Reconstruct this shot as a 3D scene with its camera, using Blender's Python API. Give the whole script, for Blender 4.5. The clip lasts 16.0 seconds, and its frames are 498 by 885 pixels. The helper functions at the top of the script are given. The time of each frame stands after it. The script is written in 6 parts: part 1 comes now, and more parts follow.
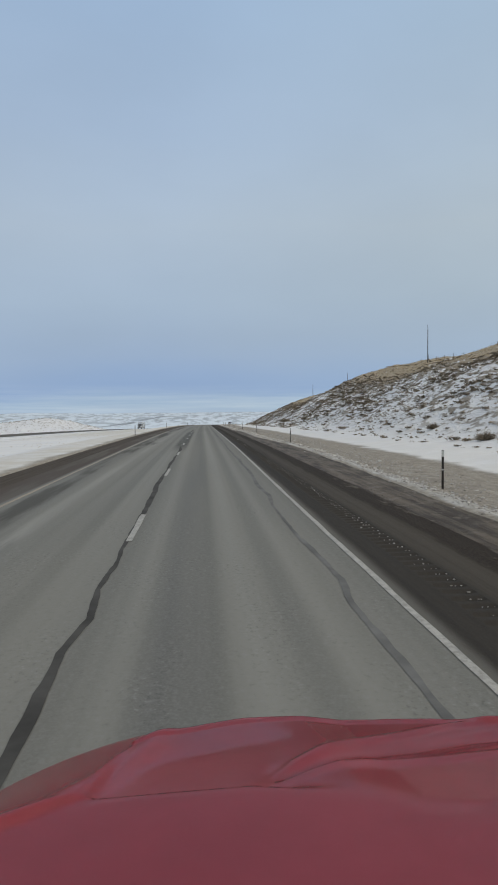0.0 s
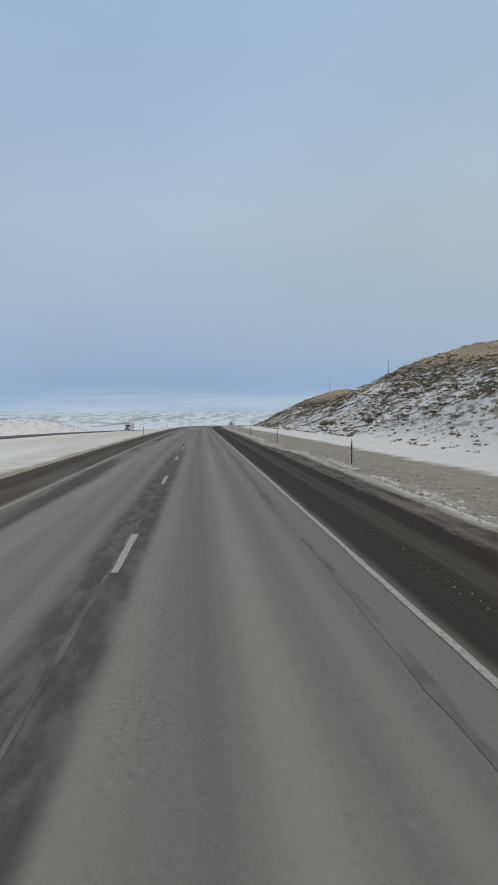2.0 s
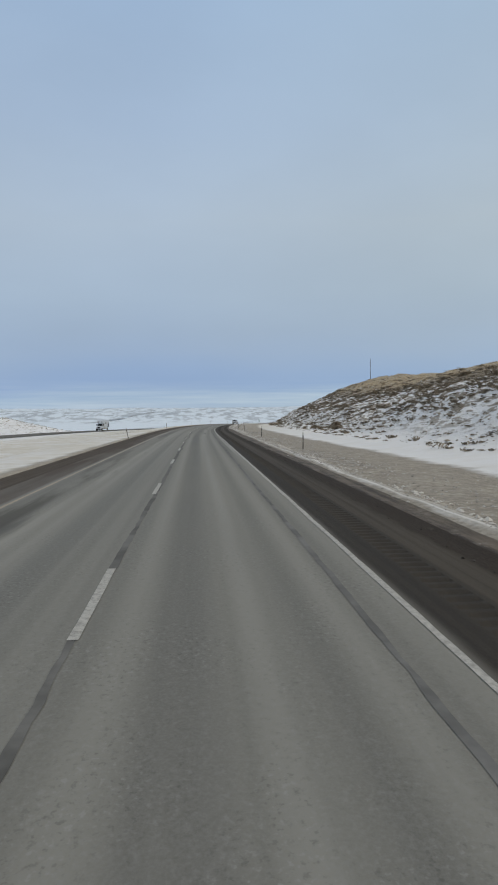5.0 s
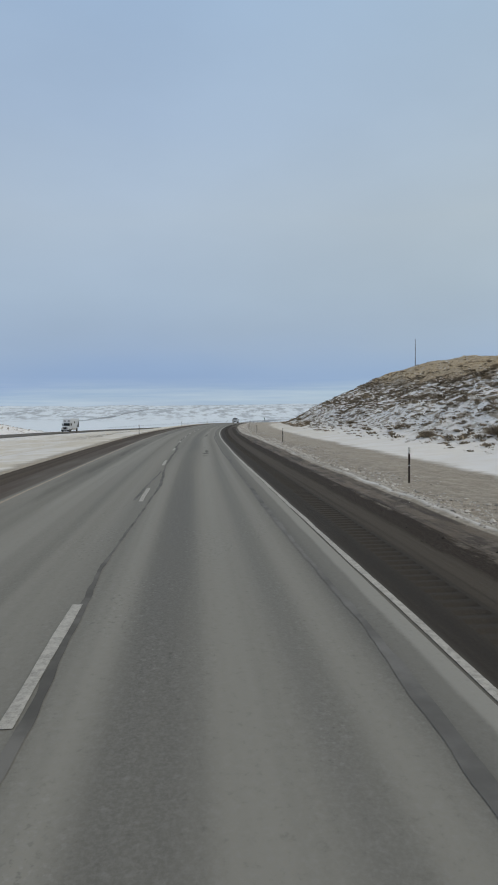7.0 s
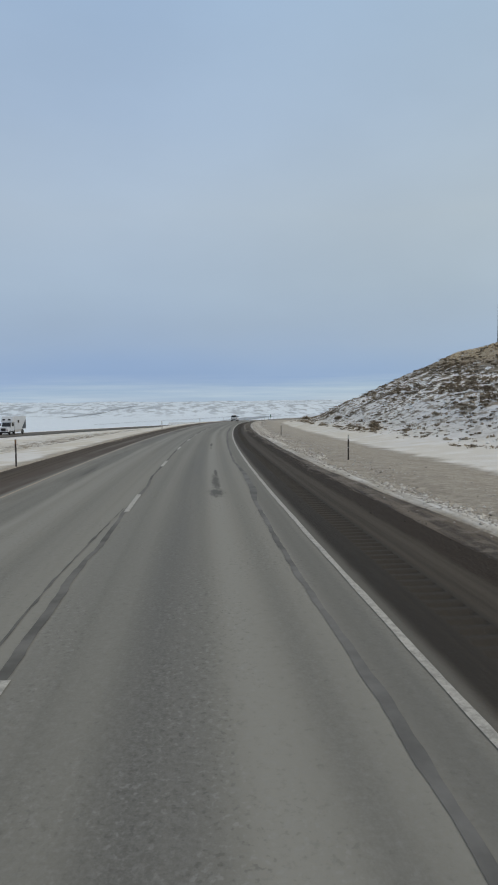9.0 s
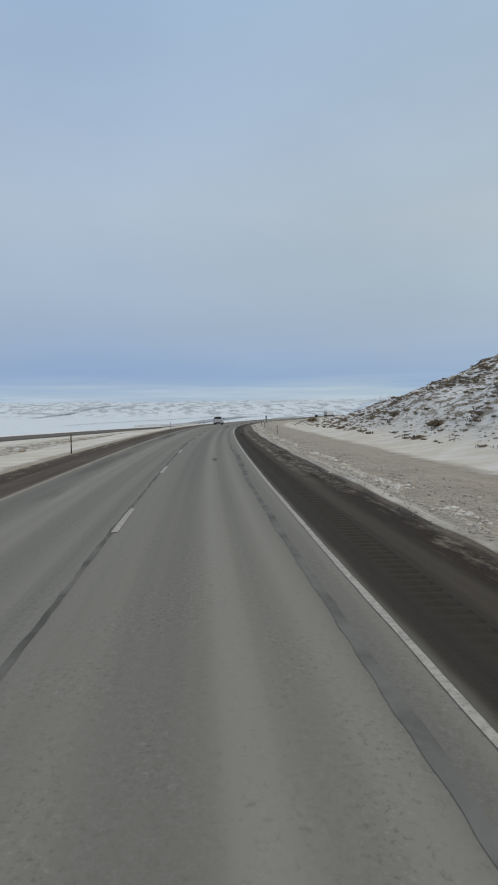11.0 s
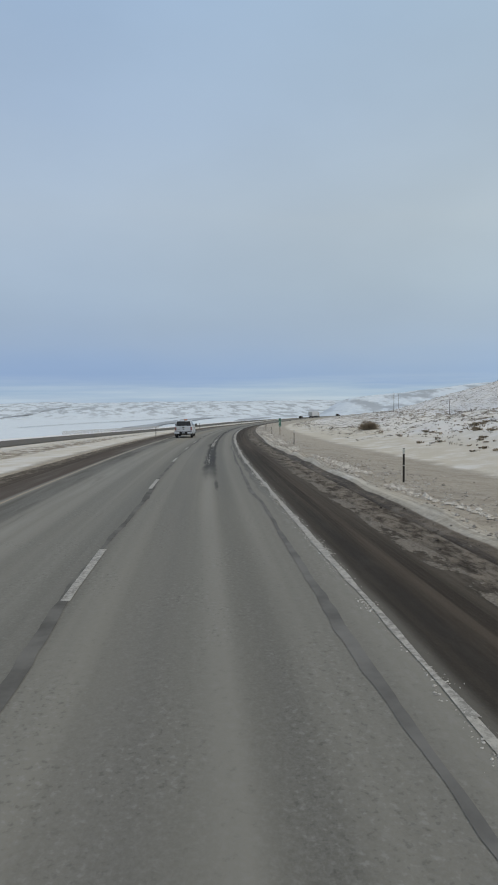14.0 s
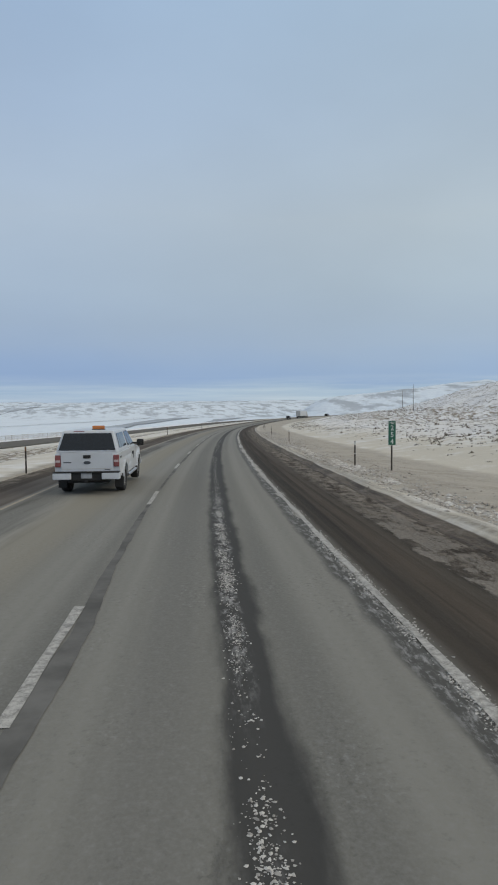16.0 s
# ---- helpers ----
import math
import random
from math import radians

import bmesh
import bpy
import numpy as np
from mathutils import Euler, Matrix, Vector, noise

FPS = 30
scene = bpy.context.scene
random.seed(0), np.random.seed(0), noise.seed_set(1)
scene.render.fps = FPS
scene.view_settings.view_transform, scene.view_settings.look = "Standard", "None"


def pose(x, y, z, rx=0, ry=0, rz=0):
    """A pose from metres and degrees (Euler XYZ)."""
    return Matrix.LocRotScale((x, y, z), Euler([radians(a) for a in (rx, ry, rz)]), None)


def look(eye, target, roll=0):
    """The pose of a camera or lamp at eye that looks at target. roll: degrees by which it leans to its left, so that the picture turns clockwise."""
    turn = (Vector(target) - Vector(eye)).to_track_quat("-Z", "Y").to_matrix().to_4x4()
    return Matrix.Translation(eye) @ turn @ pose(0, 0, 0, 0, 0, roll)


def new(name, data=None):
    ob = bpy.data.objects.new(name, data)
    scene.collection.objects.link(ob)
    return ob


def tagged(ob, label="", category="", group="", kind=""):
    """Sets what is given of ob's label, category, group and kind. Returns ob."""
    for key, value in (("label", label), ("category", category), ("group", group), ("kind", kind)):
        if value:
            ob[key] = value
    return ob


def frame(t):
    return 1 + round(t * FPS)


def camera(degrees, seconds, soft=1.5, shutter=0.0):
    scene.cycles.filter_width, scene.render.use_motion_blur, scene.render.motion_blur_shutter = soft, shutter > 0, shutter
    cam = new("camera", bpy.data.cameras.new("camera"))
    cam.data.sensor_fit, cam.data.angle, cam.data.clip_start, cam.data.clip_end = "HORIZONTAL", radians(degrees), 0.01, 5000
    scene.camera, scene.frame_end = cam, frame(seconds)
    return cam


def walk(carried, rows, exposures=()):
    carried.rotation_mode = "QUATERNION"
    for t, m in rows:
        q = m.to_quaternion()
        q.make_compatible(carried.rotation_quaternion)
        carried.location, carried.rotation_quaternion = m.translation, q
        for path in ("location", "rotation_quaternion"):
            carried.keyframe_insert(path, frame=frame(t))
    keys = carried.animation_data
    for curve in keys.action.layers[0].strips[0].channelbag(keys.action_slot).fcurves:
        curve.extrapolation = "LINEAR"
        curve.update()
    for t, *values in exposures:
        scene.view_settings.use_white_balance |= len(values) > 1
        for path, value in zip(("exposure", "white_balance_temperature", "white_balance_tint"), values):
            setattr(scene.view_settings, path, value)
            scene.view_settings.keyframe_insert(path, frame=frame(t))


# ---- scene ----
cam = camera(42.62, 16.0, soft=1.9)
# seconds, place, heading east of the road's first direction, tilt
PATH = [
    (0.0, 1.271, 0.403, 2.260, 4.515, -2.417),
    (0.5, 1.278, 13.151, 2.300, 4.609, -2.426),
    (1.0, 1.304, 25.901, 2.331, 4.673, -2.435),
    (1.5, 1.342, 38.651, 2.352, 4.708, -2.444),
    (2.0, 1.386, 51.322, 2.359, 4.744, -2.477),
    (2.5, 1.437, 63.993, 2.346, 4.782, -2.515),
    (3.0, 1.494, 76.665, 2.313, 4.822, -2.553),
    (3.5, 1.573, 89.334, 2.263, 4.819, -2.621),
    (4.0, 1.662, 102.003, 2.201, 4.830, -2.679),
    (4.5, 1.780, 114.625, 2.128, 4.985, -2.751),
    (5.0, 1.914, 127.246, 2.043, 5.144, -2.814),
    (5.5, 2.059, 139.867, 1.951, 5.276, -2.870),
    (6.0, 2.209, 152.490, 1.851, 5.379, -2.926),
    (6.5, 2.358, 165.112, 1.743, 5.463, -2.974),
    (7.0, 2.513, 177.852, 1.630, 5.721, -3.035),
    (7.5, 2.682, 190.590, 1.514, 6.037, -3.097),
    (8.0, 2.953, 203.301, 1.395, 6.153, -3.210),
    (8.5, 3.275, 216.007, 1.273, 6.406, -3.318),
    (9.0, 3.622, 228.832, 1.149, 6.616, -3.355),
    (9.5, 3.991, 241.648, 1.023, 6.985, -3.395),
    (10.0, 4.611, 254.379, 0.892, 7.598, -3.381),
    (10.5, 5.381, 267.101, 0.755, 8.221, -3.366),
    (11.0, 6.304, 279.813, 0.610, 8.854, -3.352),
    (11.5, 7.377, 292.513, 0.459, 9.448, -3.325),
    (12.0, 8.585, 305.203, 0.304, 9.969, -3.298),
    (12.5, 9.908, 318.116, 0.143, 10.538, -3.323),
    (13.0, 11.341, 331.018, -0.026, 11.070, -3.366),
    (13.5, 12.824, 343.911, -0.203, 11.519, -3.332),
    (14.0, 14.416, 356.790, -0.389, 11.976, -3.298),
    (14.5, 16.116, 369.771, -0.588, 12.521, -3.420),
    (15.0, 17.941, 382.734, -0.804, 13.121, -3.548),
    (15.5, 19.917, 395.525, -1.035, 13.678, -3.492),
    (16.0, 22.015, 408.108, -1.275, 14.329, -3.300),
]
walk(cam, [(t, pose(x, y, z, 90 + tilt, 0, -head) @ pose(0, 0, 0, 0, 0, -0.50)) for t, x, y, z, head, tilt in PATH])

# ---- sky, sun ----
def lin(r, g, b):
    f = lambda c: c / 255 / 12.92 if c < 10 else ((c / 255 + 0.055) / 1.055) ** 2.4
    return (f(r), f(g), f(b), 1)


SUN_UP, SUN_TURN = 28, 130
world = bpy.data.worlds.new("overcast_sky")
scene.world = world
world.use_nodes = True
wn, wl = world.node_tree.nodes, world.node_tree.links
wn.clear()


def wnode(kind, operation="", data_type="", blend_type="", sky_type="", sun_disc=None):
    n = wn.new(kind)
    if operation:
        n.operation = operation
    if data_type:
        n.data_type = data_type
    if blend_type:
        n.blend_type = blend_type
    if sky_type:
        n.sky_type, n.sun_disc = sky_type, sun_disc
    return n


w_out = wnode("ShaderNodeOutputWorld")
w_coord = wnode("ShaderNodeTexCoord")
w_sep = wnode("ShaderNodeSeparateXYZ")
wl.new(w_coord.outputs["Generated"], w_sep.inputs[0])
# clear sky behind the cloud deck
w_sky = wnode("ShaderNodeTexSky", sky_type="NISHITA", sun_disc=False)
w_sky.sun_elevation, w_sky.sun_rotation = radians(SUN_UP), radians(SUN_TURN)
w_blue = wnode("ShaderNodeMix", data_type="RGBA", blend_type="MULTIPLY")
w_blue.inputs[0].default_value = 1
wl.new(w_sky.outputs[0], w_blue.inputs[6])
w_blue.inputs[7].default_value = (0.1, 0.1, 0.1, 1)
# cloud deck: colour by height over the horizon
w_warp = wnode("ShaderNodeTexNoise")
w_warp.inputs["Scale"].default_value, w_warp.inputs["Detail"].default_value = 2.2, 6
w_map = wnode("ShaderNodeMapping")
w_map.inputs["Scale"].default_value = (1.3, 1.3, 4.5)
wl.new(w_coord.outputs["Generated"], w_map.inputs[0])
wl.new(w_map.outputs[0], w_warp.inputs["Vector"])
w_shift = wnode("ShaderNodeMath", operation="MULTIPLY_ADD")
wl.new(w_warp.outputs[0], w_shift.inputs[0])
w_shift.inputs[1].default_value = 0.05
wl.new(w_sep.outputs[2], w_shift.inputs[2])
w_ramp = wnode("ShaderNodeValToRGB")
stops = [(0.0, lin(170, 188, 207)), (0.032, lin(168, 188, 210)), (0.042, lin(161, 185, 210)), (0.052, lin(151, 177, 208)), (0.064, lin(141, 168, 207)), (0.085, lin(145, 170, 206)), (0.115, lin(154, 175, 204)), (0.15, lin(159, 178, 202)),
         (0.20, lin(166, 184, 204)), (0.30, lin(172, 188, 205)), (0.42, lin(164, 184, 208)), (0.56, lin(158, 182, 210)), (0.75, lin(204, 203, 199)), (1.0, lin(212, 209, 203))]
while len(w_ramp.color_ramp.elements) < len(stops):
    w_ramp.color_ramp.elements.new(0.5)
for el, (at_, col) in zip(w_ramp.color_ramp.elements, stops):
    el.position, el.color = at_, col
wl.new(w_shift.outputs[0], w_ramp.inputs[0])
# streaks and soft billows
w_bill = wnode("ShaderNodeTexNoise")
w_bill.inputs["Scale"].default_value, w_bill.inputs["Detail"].default_value, w_bill.inputs["Roughness"].default_value = 2.3, 6, 0.5
w_map2 = wnode("ShaderNodeMapping")
w_map2.inputs["Scale"].default_value = (0.8, 0.8, 1.7)
w_map2.inputs["Rotation"].default_value = (0, radians(32), 0)
w_map2.inputs["Location"].default_value = (3.1, 0.4, 0.9)
wl.new(w_coord.outputs["Generated"], w_map2.inputs[0])
wl.new(w_map2.outputs[0], w_bill.inputs["Vector"])
w_br = wnode("ShaderNodeMapRange")
w_br.inputs[1].default_value, w_br.inputs[2].default_value, w_br.inputs[3].default_value, w_br.inputs[4].default_value = 0.3, 0.7, 0.95, 1.07
wl.new(w_bill.outputs[0], w_br.inputs[0])
# thin bright wisps low over the horizon
w_map3 = wnode("ShaderNodeMapping")
w_map3.inputs["Scale"].default_value = (2.6, 2.6, 60.0)
wl.new(w_coord.outputs["Generated"], w_map3.inputs[0])
w_wisp = wnode("ShaderNodeTexNoise")
w_wisp.inputs["Scale"].default_value, w_wisp.inputs["Detail"].default_value, w_wisp.inputs["Roughness"].default_value = 1.6, 7, 0.6
wl.new(w_map3.outputs[0], w_wisp.inputs["Vector"])
w_wr = wnode("ShaderNodeMapRange")
w_wr.inputs[1].default_value, w_wr.inputs[2].default_value, w_wr.inputs[3].default_value, w_wr.inputs[4].default_value = 0.4, 0.68, 0.0, 0.75
wl.new(w_wisp.outputs[0], w_wr.inputs[0])
w_low = wnode("ShaderNodeMapRange")
w_low.inputs[1].default_value, w_low.inputs[2].default_value, w_low.inputs[3].default_value, w_low.inputs[4].default_value = 0.015, 0.05, 1.0, 0.0
wl.new(w_sep.outputs[2], w_low.inputs[0])
w_wf = wnode("ShaderNodeMath", operation="MULTIPLY")
wl.new(w_wr.outputs[0], w_wf.inputs[0])
wl.new(w_low.outputs[0], w_wf.inputs[1])
w_lowmix = wnode("ShaderNodeMix", data_type="RGBA")
wl.new(w_wf.outputs[0], w_lowmix.inputs[0])
wl.new(w_ramp.outputs[0], w_lowmix.inputs[6])
w_lowmix.inputs[7].default_value = lin(190, 207, 222)
# the deck is warmer towards the sun's side
w_side = wnode("ShaderNodeMapRange")
w_side.inputs[1].default_value, w_side.inputs[2].default_value = -0.05, 0.5
wl.new(w_sep.outputs[0], w_side.inputs[0])
w_warm = wnode("ShaderNodeMix", data_type="RGBA", blend_type="MULTIPLY")
wl.new(w_side.outputs[0], w_warm.inputs[0])
wl.new(w_lowmix.outputs[2], w_warm.inputs[6])
w_warm.inputs[7].default_value = (1.11, 1.07, 0.98, 1)
w_cloud = wnode("ShaderNodeMix", data_type="RGBA", blend_type="MULTIPLY")
w_cloud.inputs[0].default_value = 1
wl.new(w_warm.outputs[2], w_cloud.inputs[6])
wl.new(w_br.outputs[0], w_cloud.inputs[7])
w_mix = wnode("ShaderNodeMix", data_type="RGBA")
w_mix.inputs[0].default_value = 0.93
wl.new(w_blue.outputs[2], w_mix.inputs[6])
wl.new(w_cloud.outputs[2], w_mix.inputs[7])
w_bg = wnode("ShaderNodeBackground")
w_bg.inputs[1].default_value = 1.0
wl.new(w_mix.outputs[2], w_bg.inputs[0])
wl.new(w_bg.outputs[0], w_out.inputs[0])

sun = new("sun", bpy.data.lights.new("sun", "SUN"))
sun.data.energy, sun.data.angle, sun.data.color = 0.9, radians(14), (1.0, 0.9, 0.76)
sun.matrix_world = look((0, 0, 0), (-math.sin(radians(SUN_TURN)) * math.cos(radians(SUN_UP)), -math.cos(radians(SUN_TURN)) * math.cos(radians(SUN_UP)), -math.sin(radians(SUN_UP))))


# ---- materials ----
class Mat:
    """A small builder for a node material."""

    def __init__(self, name, rough=0.8, metal=0.0, spec=0.4):
        self.m = bpy.data.materials.new(name)
        self.m.use_nodes = True
        self.t = self.m.node_tree
        self.b = self.t.nodes["Principled BSDF"]
        self.b.inputs["Roughness"].default_value = rough
        self.b.inputs["Metallic"].default_value = metal
        self.b.inputs["Specular IOR Level"].default_value = spec

    def link(self, a, b):
        self.t.links.new(a, b)

    def coord(self, kind="Object"):
        return self.t.nodes.new("ShaderNodeTexCoord").outputs[kind]

    def uv(self):
        n = self.t.nodes.new("ShaderNodeUVMap")
        n.uv_map = "su"
        return n.outputs[0]

    def split(self, v):
        n = self.t.nodes.new("ShaderNodeSeparateXYZ")
        self.link(v, n.inputs[0])
        return n.outputs

    def attr(self, name):
        n = self.t.nodes.new("ShaderNodeAttribute")
        n.attribute_name = name
        return n.outputs

    def scaled(self, v, scale, shift=(0, 0, 0)):
        n = self.t.nodes.new("ShaderNodeMapping")
        n.inputs["Scale"].default_value, n.inputs["Location"].default_value = scale, shift
        self.link(v, n.inputs[0])
        return n.outputs[0]

    def noise(self, v, scale, detail=4, rough=0.55):
        n = self.t.nodes.new("ShaderNodeTexNoise")
        n.inputs["Scale"].default_value, n.inputs["Detail"].default_value, n.inputs["Roughness"].default_value = scale, detail, rough
        self.link(v, n.inputs["Vector"])
        return n.outputs[0]

    def cells(self, v, scale):
        n = self.t.nodes.new("ShaderNodeTexVoronoi")
        n.inputs["Scale"].default_value = scale
        self.link(v, n.inputs["Vector"])
        return n.outputs["Distance"]

    def rng(self, v, a, b, c=0.0, d=1.0):
        n = self.t.nodes.new("ShaderNodeMapRange")
        for i, x in enumerate((a, b, c, d)):
            n.inputs[i + 1].default_value = x
        n.interpolation_type = "SMOOTHSTEP"
        self.link(v, n.inputs[0])
        return n.outputs[0]

    def math(self, op, a, b=None):
        n = self.t.nodes.new("ShaderNodeMath")
        n.operation = op
        for i, x in enumerate((a, b)):
            if x is None:
                continue
            if isinstance(x, (int, float)):
                n.inputs[i].default_value = x
            else:
                self.link(x, n.inputs[i])
        return n.outputs[0]

    def band(self, v, lo, hi, soft):
        """1 where v lies between lo and hi."""
        return self.math("MULTIPLY", self.rng(v, lo - soft, lo + soft), self.rng(v, hi - soft, hi + soft, 1.0, 0.0))

    def mix(self, fac, a, b, blend="MIX"):
        n = self.t.nodes.new("ShaderNodeMix")
        n.data_type, n.blend_type = "RGBA", blend
        if isinstance(fac, (int, float)):
            n.inputs[0].default_value = fac
        else:
            self.link(fac, n.inputs[0])
        for i, x in ((6, a), (7, b)):
            if isinstance(x, tuple):
                n.inputs[i].default_value = (*x[:3], 1)
            else:
                self.link(x, n.inputs[i])
        return n.outputs[2]

    def colour(self, c):
        if isinstance(c, tuple):
            self.b.inputs["Base Color"].default_value = (*c[:3], 1)
        else:
            self.link(c, self.b.inputs["Base Color"])
        return self

    def rough(self, r):
        self.link(r, self.b.inputs["Roughness"])

    def bump(self, h, strength=0.5, dist=0.02):
        n = self.t.nodes.new("ShaderNodeBump")
        n.inputs["Strength"].default_value, n.inputs["Distance"].default_value = strength, dist
        self.link(h, n.inputs["Height"])
        self.link(n.outputs[0], self.b.inputs["Normal"])


def asphalt_mat():
    m = Mat("salted_asphalt", 0.85, spec=0.2)
    uv = m.uv()
    s, u, _ = m.split(uv)
    streak = m.noise(m.scaled(uv, (0.006, 1.5, 1)), 1.0, 3, 0.5)
    wide = m.noise(m.scaled(uv, (0.03, 0.5, 1), (7, 3, 0)), 1.0, 4, 0.6)
    patch = m.noise(m.scaled(uv, (0.07, 0.9, 1), (2, 9, 0)), 1.0, 5, 0.6)
    ragged = m.noise(m.scaled(uv, (0.5, 2.0, 1), (5, 1, 0)), 1.0, 6, 0.65)
    grain = m.noise(uv, 30.0, 3, 0.7)
    stone = m.noise(uv, 11.0, 4, 0.7)
    c = m.mix(m.rng(streak, 0.33, 0.67), (0.19, 0.183, 0.155), (0.28, 0.268, 0.228))
    c = m.mix(m.math("MULTIPLY", m.rng(wide, 0.42, 0.7), 0.4), c, (0.295, 0.28, 0.235))
    # wheel paths darker and smoother, salt-pale strips between them
    # the tracks drift across the lane, most of all where the curve begins
    drift = m.math("MULTIPLY", m.rng(s, 195, 228), m.rng(s, 300, 262, 0, 0.3))
    drift = m.math("ADD", drift, m.math("MULTIPLY", m.math("SUBTRACT", m.noise(m.scaled(uv, (0.02, 0, 1), (3, 0, 0)), 1.0, 2, 0.5), 0.5), 0.3))
    track = m.math("SUBTRACT", u, drift)
    for lo, hi, k in ((0.75, 1.45, 0.85), (2.2, 2.5, 0.55), (2.95, 3.35, 0.45), (-0.35, 0.1, 0.35), (-3.3, -2.6, 0.4), (-1.5, -0.9, 0.3)):
        c = m.mix(m.math("MULTIPLY", m.band(track, lo, hi, 0.2), m.rng(wide, 0.25, 0.65, k, k * 0.45)), c, (0.135, 0.131, 0.118))
    for lo, hi, k in ((1.65, 2.0, 0.8), (2.6, 2.85, 0.45), (0.25, 0.6, 0.35), (-2.3, -1.7, 0.4)):
        c = m.mix(m.math("MULTIPLY", m.band(track, lo, hi, 0.16), m.rng(wide, 0.3, 0.65, k * 0.35, k)), c, (0.325, 0.311, 0.268))
    c = m.mix(m.rng(stone, 0.5, 0.72, 0, 0.26), c, (0.33, 0.324, 0.3))
    c = m.mix(m.rng(stone, 0.46, 0.25, 0, 0.26), c, (0.075, 0.073, 0.067))
    c = m.mix(m.rng(grain, 0.35, 0.75, 0, 0.4), c, (0.28, 0.274, 0.25))
    # bared stones in worn patches
    chips = m.noise(uv, 17.0, 2, 0.6)
    bare = m.rng(m.noise(m.scaled(uv, (0.35, 0.9, 1), (11, 4, 0)), 1.0, 4, 0.6), 0.45, 0.62)
    c = m.mix(m.math("MULTIPLY", bare, m.rng(chips, 0.56, 0.7, 0, 0.28)), c, (0.4, 0.395, 0.37))
    c = m.mix(m.math("MULTIPLY", bare, m.rng(chips, 0.44, 0.3, 0, 0.3)), c, (0.055, 0.053, 0.048))
    # damp band right of the lane line, sharp on its outer side
    sag = m.math("ADD", u, m.math("MULTIPLY", m.math("SUBTRACT", ragged, 0.5), 0.12))
    damp = m.math("MULTIPLY", m.rng(m.math("ADD", sag, m.math("MULTIPLY", patch, 0.2)), -0.62, -0.3), m.math("MULTIPLY", m.rng(sag, 0.46, 0.22), m.rng(m.noise(m.scaled(uv, (0.9, 2.6, 1), (6, 8, 0)), 1.0, 6, 0.7), 0.36, 0.58, 0.55, 1.0)))
    c = m.mix(m.math("MULTIPLY", damp, m.math("MULTIPLY", m.rng(s, 38, 50), m.rng(s, 104, 84, 0, 0.85))), c, (0.07, 0.068, 0.06))
    c = m.mix(m.math("MULTIPLY", m.band(sag, 3.5, 3.74, 0.03), m.math("MULTIPLY", m.rng(s, 160, 172), m.rng(s, 214, 205, 0, 0.6))), c, (0.36, 0.35, 0.31))
    # darker seal between the outer seam and the edge line
    c = m.mix(m.math("MULTIPLY", m.band(sag, 3.08, 3.5, 0.06), m.math("MULTIPLY", m.rng(s, 160, 172), m.rng(s, 262, 240, 0, 0.32))), c, (0.12, 0.118, 0.108))
    # damp streaks in the passing lane
    c = m.mix(m.math("MULTIPLY", m.band(u, -5.8, -3.85, 0.1), m.rng(patch, 0.36, 0.56, 0.7, 1)), c, (0.09, 0.068, 0.05))
    c = m.mix(m.math("MULTIPLY", m.band(u, -3.55, -2.7, 0.15), m.math("MULTIPLY", m.rng(patch, 0.42, 0.58, 0.12, 0.95), m.math("ADD", m.rng(s, 190, 130, 0.35, 1.0), m.rng(s, 290, 350, 0, 0.5)))), c, (0.095, 0.088, 0.072))
    c = m.mix(m.math("MULTIPLY", m.band(m.math("ADD", u, m.math("MULTIPLY", wide, 0.5)), -2.1, -1.8, 0.12), m.rng(patch, 0.35, 0.6, 0.15, 0.6)), c, (0.36, 0.345, 0.3))
    c = m.mix(m.math("MULTIPLY", m.band(u, -2.9, -2.0, 0.25), m.rng(patch, 0.55, 0.7, 0, 0.55)), c, (0.07, 0.069, 0.065))
    # meltwater track down the middle of the lane further on
    wob = m.math("ADD", u, m.math("MULTIPLY", m.math("SUBTRACT", ragged, 0.5), 0.35))
    c = m.mix(m.math("MULTIPLY", m.band(wob, 1.6, 2.14, 0.09), m.rng(m.math("ADD", s, m.math("MULTIPLY", patch, 16)), 388, 395, 0, 0.88)), c, (0.042, 0.041, 0.039))
    c = m.mix(m.math("MULTIPLY", m.band(wob, 3.36, 3.72, 0.07), m.rng(s, 362, 392, 0, 0.75)), c, (0.05, 0.049, 0.046))
    c = m.mix(m.math("MULTIPLY", m.band(u, -2.3, -1.1, 0.35), m.rng(s, 400, 430, 0, 0.6)), c, (0.3, 0.268, 0.2))
    # crumbled ice smeared along the wet track and the edge line
    crumb = m.noise(m.scaled(uv, (3.2, 9.0, 1), (8, 3, 0)), 1.0, 6, 0.75)
    icy = m.math("MULTIPLY", m.band(wob, 1.7, 1.92, 0.06), m.math("ADD", m.band(s, 405, 412, 1.0), m.band(s, 415, 428, 1.5)))
    icy = m.math("ADD", icy, m.math("MULTIPLY", m.band(wob, 3.4, 3.68, 0.09), m.rng(s, 345, 410, 0, 0.9)))
    c = m.mix(m.math("MULTIPLY", icy, m.rng(crumb, 0.47, 0.62, 0, 0.9)), c, (0.38, 0.37, 0.35))
    # grimy blots where spills have soaked in
    blot = None
